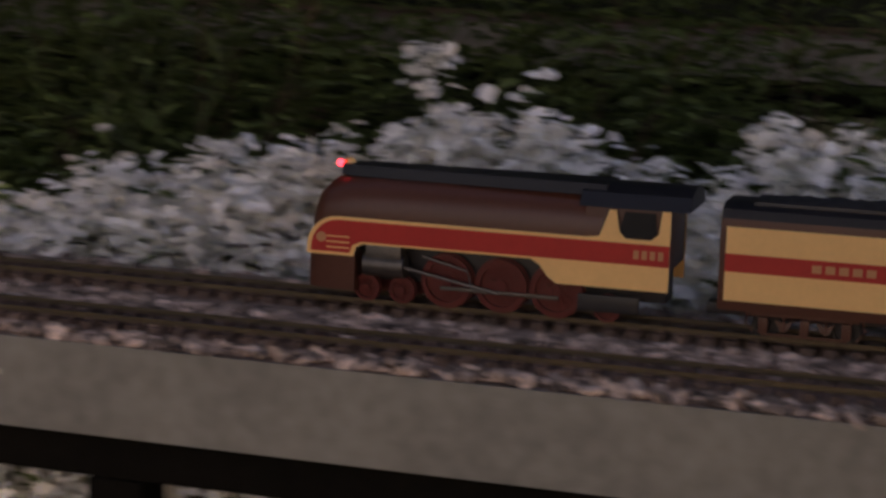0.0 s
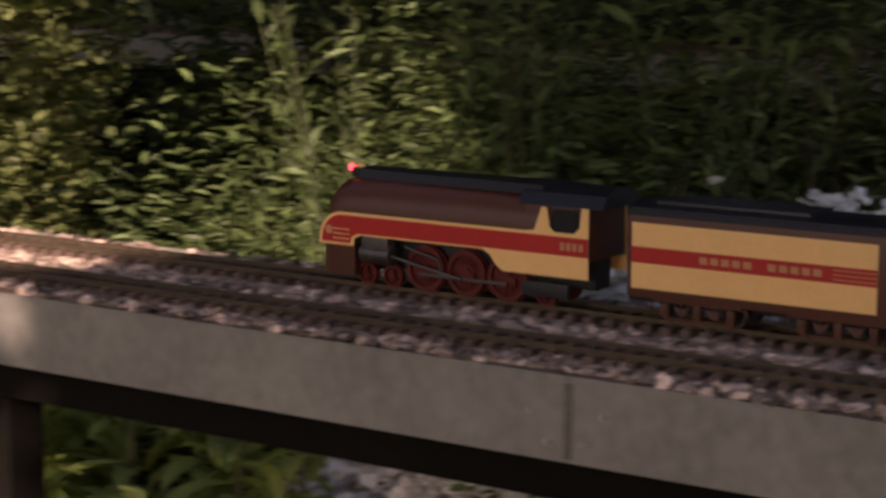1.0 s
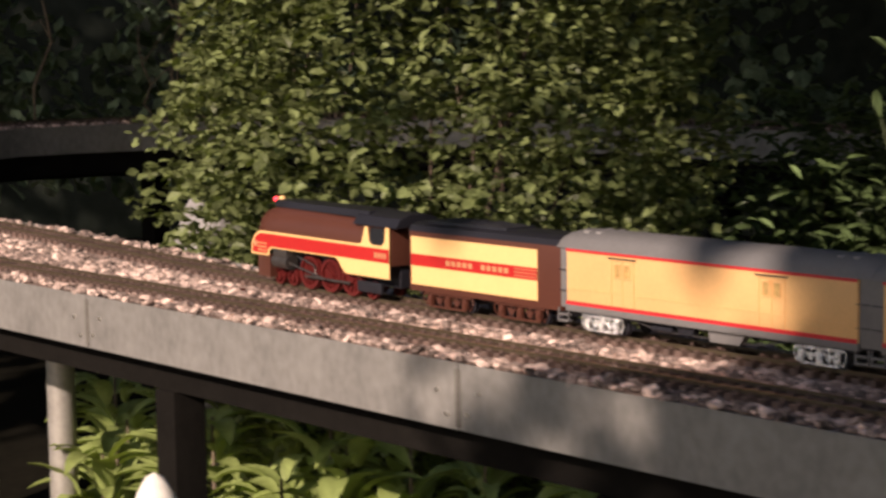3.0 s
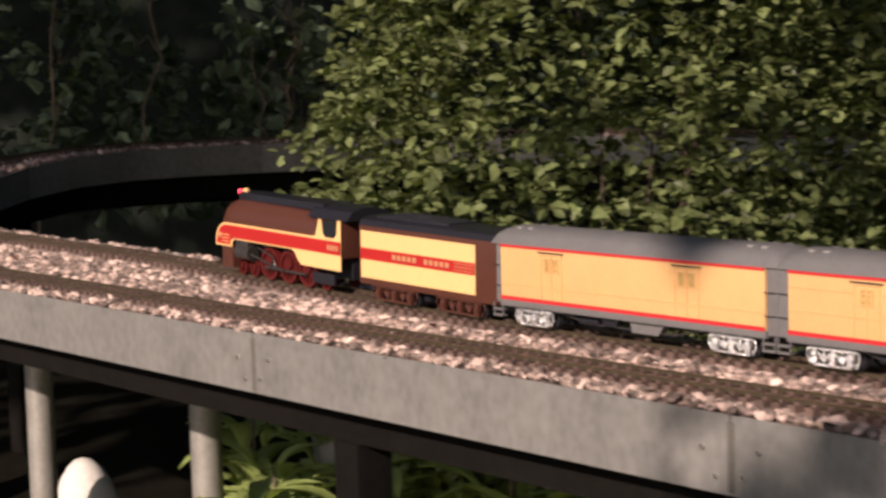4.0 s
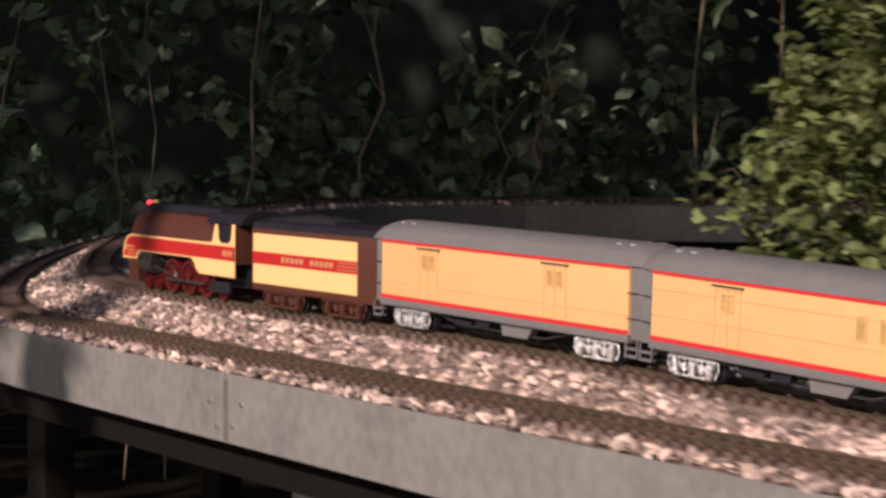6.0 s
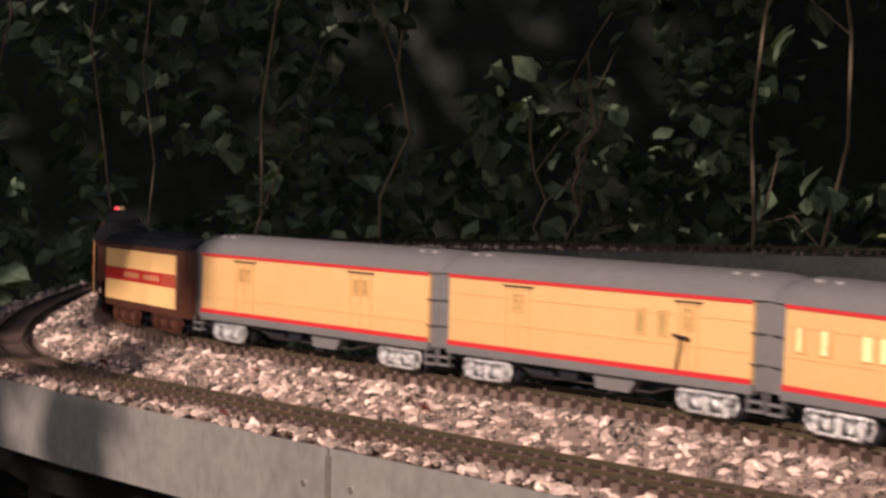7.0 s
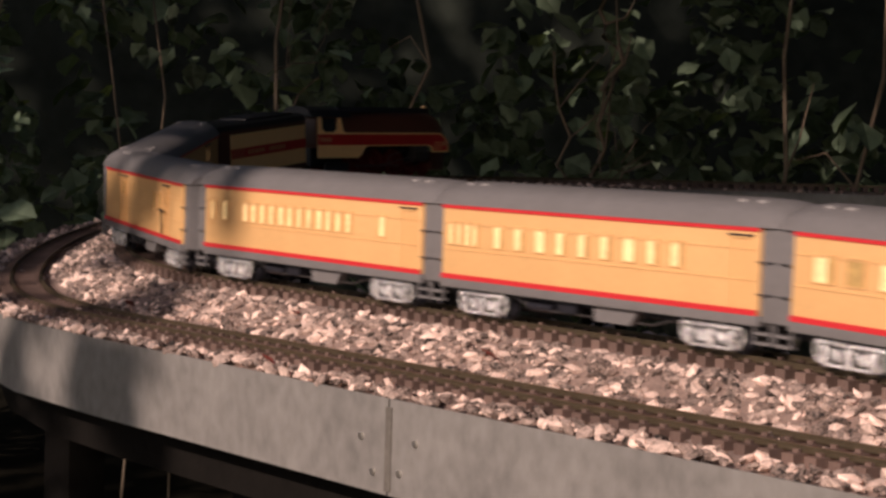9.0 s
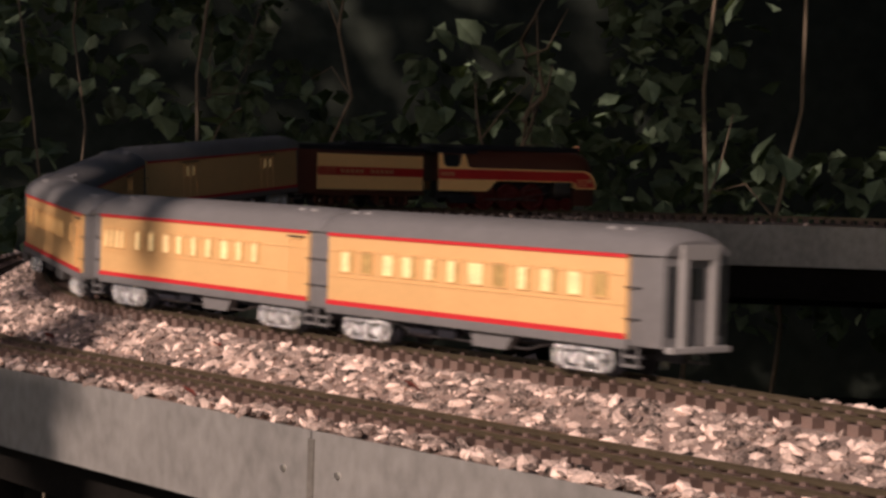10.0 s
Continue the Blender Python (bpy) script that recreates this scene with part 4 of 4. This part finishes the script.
def build_sun_block_trees():
    """Unseen trees added behind the viewer, whose crowns shade the start of the line and the thicket."""
    rng = np.random.default_rng(29)
    kx, kz = -sun_dir.x / sun_dir.y, -sun_dir.z / sun_dir.y
    # leaf blocks placed along the sun's direction, only to shape light and shade
    crowns = (((-9.0, -0.05, 3.55, 9.0, 12000), (-5.0, -0.95, 2.55, 3.6, 620), (-0.1, 1.55, 4.02, 9.0, 6500), (-2.6, -0.1, 3.5, 4.4, 700)), ((0.9, 1.7, 3.15, 4.0, 22), (1.55, 2.0, 2.5, 2.72, 5), (2.0, 2.4, 2.5, 2.8, 22), (2.2, 2.5, 2.8, 3.14, 14), (2.4, 2.95, 2.6, 3.14, 260), (2.9, 5.2, 1.0, 3.14, 9000), (5.2, 9.0, -0.4, 9.0, 6000), (2.9, 5.2, 3.1, 9.0, 8000), (1.98, 2.35, 4.3, 9.0, 900), (2.4, 2.95, 3.5, 9.0, 2200), (1.5, 2.0, 4.05, 9.0, 2500)))
    for i, (tx, group) in enumerate(zip((-6.5, 6.5), crowns)):
        t = new("sun_block_tree")
        tagged(t, "unseen leafy tree added behind the viewer to block sun", "tree", "trees behind the viewer")
        t.location = (tx, -6.6, -0.8)
        pts = []
        for x0, x1, z0, z1, n in group:
            back = rng.uniform(-0.8, 0.8, n)
            pts.append(np.stack([rng.uniform(x0, x1, n) + kx * back - tx, 1.6 - back, np.maximum(rng.uniform(z0, z1, n) + kz * back + 0.8, 0.1)], 1))
        leaves("crown", "leaf_weed", np.concatenate(pts), 0.22, 50 + i, 0.3, 0.75, parent=t)
        bm = B()
        tube(bm, [(0, 0, 0), (0.05, 0.2, 1.5), (-0.05, 0.8, 3.5), (0, 1.4, 8)], 0.14, 10, 0.03)
        part("trunk", bm, "bark", t)


def build_sky_blocker():
    """An unseen tree added at the wood's edge; its crown over the far leg of the loop blocks sky light."""
    rng = np.random.default_rng(33)
    n = 17000
    t = new("sky_block_tree")
    tagged(t, "unseen leafy tree added over the far track to block sky light", "tree")
    t.location = (-1.2, 7.0, -0.8)
    pts = np.stack([rng.uniform(-5.0, 4.2, n), rng.uniform(-6.4, 0.6, n), 3.5 + rng.normal(0, 0.25, n) + 0.5 * rng.random(n)], 1)
    leaves("crown", "leaf_weed", pts, 0.22, 34, 0.3, 0.75, parent=t)
    bm = B()
    tube(bm, [(0, 0, 0), (0.06, -0.05, 1.5), (-0.05, -0.3, 2.8), (0, -0.8, 3.7)], 0.16, 10, 0.06)
    part("trunk", bm, "bark", t)
    for k, (x, y) in enumerate(((-3.6, -3.2), (3.2, -3.4), (0.2, -4.4), (-2.0, -1.5))):
        bm = B()
        tube(bm, [(-0.04, -0.3, 2.7), (x * 0.5, y * 0.5, 3.5), (x, y, 3.8)], 0.06, 7, 0.015)
        part("limb", bm, "bark", t)


def build_small_things():
    for x, y, half, top in ((-2.64, 0.52, 0.085, -0.50), (-0.735, -0.04, 0.07, -0.265), (-3.47, 0.36, 0.09, -0.48)):
        bm = B()
        bmesh.ops.create_icosphere(bm, subdivisions=3, radius=1)
        tall = (top + 0.86) / 2
        for v in bm.verts:
            k = 1 + 0.06 * noise.noise(v.co * 1.5 + Vector((x, y, 0)))
            v.co = Vector((v.co.x * half * k - 0.25 * half * v.co.z, v.co.y * half * k, v.co.z * tall))
        for f in bm.faces:
            f.smooth = True
        ob = new("white_boulder", mesh_of("white_boulder", bm, "white"))
        ob.location = (x, y, top - tall)
        tagged(ob, "smooth white upright boulder under the track", "boulder", "white boulders")
    bm = B()
    bmesh.ops.create_icosphere(bm, subdivisions=3, radius=1)
    for v in bm.verts:
        v.co = Vector((v.co.x * 0.14, v.co.y * 0.12, v.co.z * 0.35 + 0.2)) * (1 + 0.15 * noise.noise(v.co * 1.8))
    ob = new("grey_rock", mesh_of("grey_rock", bm, "pale_grey"))
    ob.location = (-2.12, 0.95, -0.5)
    tagged(ob, "pointed grey rock inside the loop of track", "rock")
    # dry leaves blown onto the ballast
    rl = random.Random(6)
    me = arrays("fallen_leaf", [(0, 0, 0), (0.012, -0.006, 0.003), (0.014, 0, 0), (0.012, 0.006, 0.004), (0.024, 0, 0.003)], [(0, 1, 2), (0, 2, 3), (1, 4, 2), (2, 4, 3)], "dry_leaf")
    for s, o in ((2.62, -0.075), (2.2, -0.10), (1.75, -0.07), (2.95, -0.12), (1.3, -0.24), (2.4, -0.245), (0.8, -0.08)):
        ob = new("fallen_leaf", me)
        ob.matrix_basis = Matrix.Translation(at_line(s, o, 0.010)) @ pose(0, 0, 0, rl.uniform(-20, 20), rl.uniform(-25, 5), rl.uniform(0, 360))
        tagged(ob, "small dry red-brown leaf on the ballast", "leaf", "fallen leaves")
    # pale gravel on the ground behind the line
    rng = np.random.default_rng(4)

    def spot(r):
        a, d = r.random() * 6.283, 1.1 * math.sqrt(r.random())
        return (0.42 + 0.62 * d * math.cos(a), 1.02 + 0.30 * d * math.sin(a), -0.80 + 0.34 * (1.22 - d * d) * r.uniform(0.9, 1.05))

    stones("gravel_bed", 5000, spot, 0.02, "gravel", "bed of pale white-grey gravel on the ground", "gravel")


build_shrubs()
build_flowers()
build_low_plants()
build_vines()
build_sun_block_trees()
build_sky_blocker()
build_small_things()


# ---- movement ----
RUN = [(0, -1.458), (0.5, -1.065), (1, -0.66), (1.5, -0.262), (2, 0.135), (2.5, 0.505), (4, 1.515), (4.5, 1.83), (5, 2.205), (6.5, 3.31), (7, 3.65), (7.5, 3.93), (8, 4.25), (8.5, 4.53), (9, 4.825), (9.5, 5.13), (10, 5.42)]


def run_at(t):
    """Smooth distance of the locomotive's nose along the line."""
    ts, ss = [r[0] for r in RUN], [r[1] for r in RUN]
    n = len(ts)
    sl = [(ss[min(i + 1, n - 1)] - ss[max(i - 1, 0)]) / (ts[min(i + 1, n - 1)] - ts[max(i - 1, 0)]) for i in range(n)]
    i = max(0, min(n - 2, sum(1 for q in ts if q <= t) - 1))
    h = ts[i + 1] - ts[i]
    u = (t - ts[i]) / h
    return (2 * u**3 - 3 * u**2 + 1) * ss[i] + (u**3 - 2 * u**2 + u) * h * sl[i] + (3 * u**2 - 2 * u**3) * ss[i + 1] + (u**3 - u**2) * h * sl[i + 1]


def seat(s, wheelbase):
    """Pose of a vehicle whose middle is s metres along the line."""
    a, b = (at_line(q, 0, rail_top(q)) for q in (s + wheelbase / 2, s - wheelbase / 2))
    d = (a - b).normalized()
    y = Vector((0, 0, 1)).cross(d).normalized()
    z = d.cross(y)
    m = Matrix((d, y, z)).transposed().to_4x4()
    m.translation = (a + b) / 2
    return m


TRAIN = [(loco, 0.214, 0.16), (tender, 0.63, 0.17), (car_a, 0.83 + L1 / 2, L1 - 0.13)]
off = 0.83 + L1
for c in (car_b, car_c, car_d, car_e):
    off += 0.040
    TRAIN.append((c, off + L2 / 2, L2 - 0.13))
    off += L2


def motions():
    steps = [i / 15 for i in range(151)]
    for ob, behind, base in TRAIN:
        walk(ob, [(t, seat(run_at(t) - behind, base)) for t in steps[::2] + [10.0]])
    s0 = run_at(0)
    for w, r, p, left in spinning:
        rows = []
        for t in steps:
            turn = (run_at(t) - s0) / r
            rows.append((t, Matrix.Translation(p) @ Matrix.Rotation(turn, 4, "Y") @ pose(0, 0, 0, 0, 0, 0 if left else 180)))
        walk(w, rows)


motions()
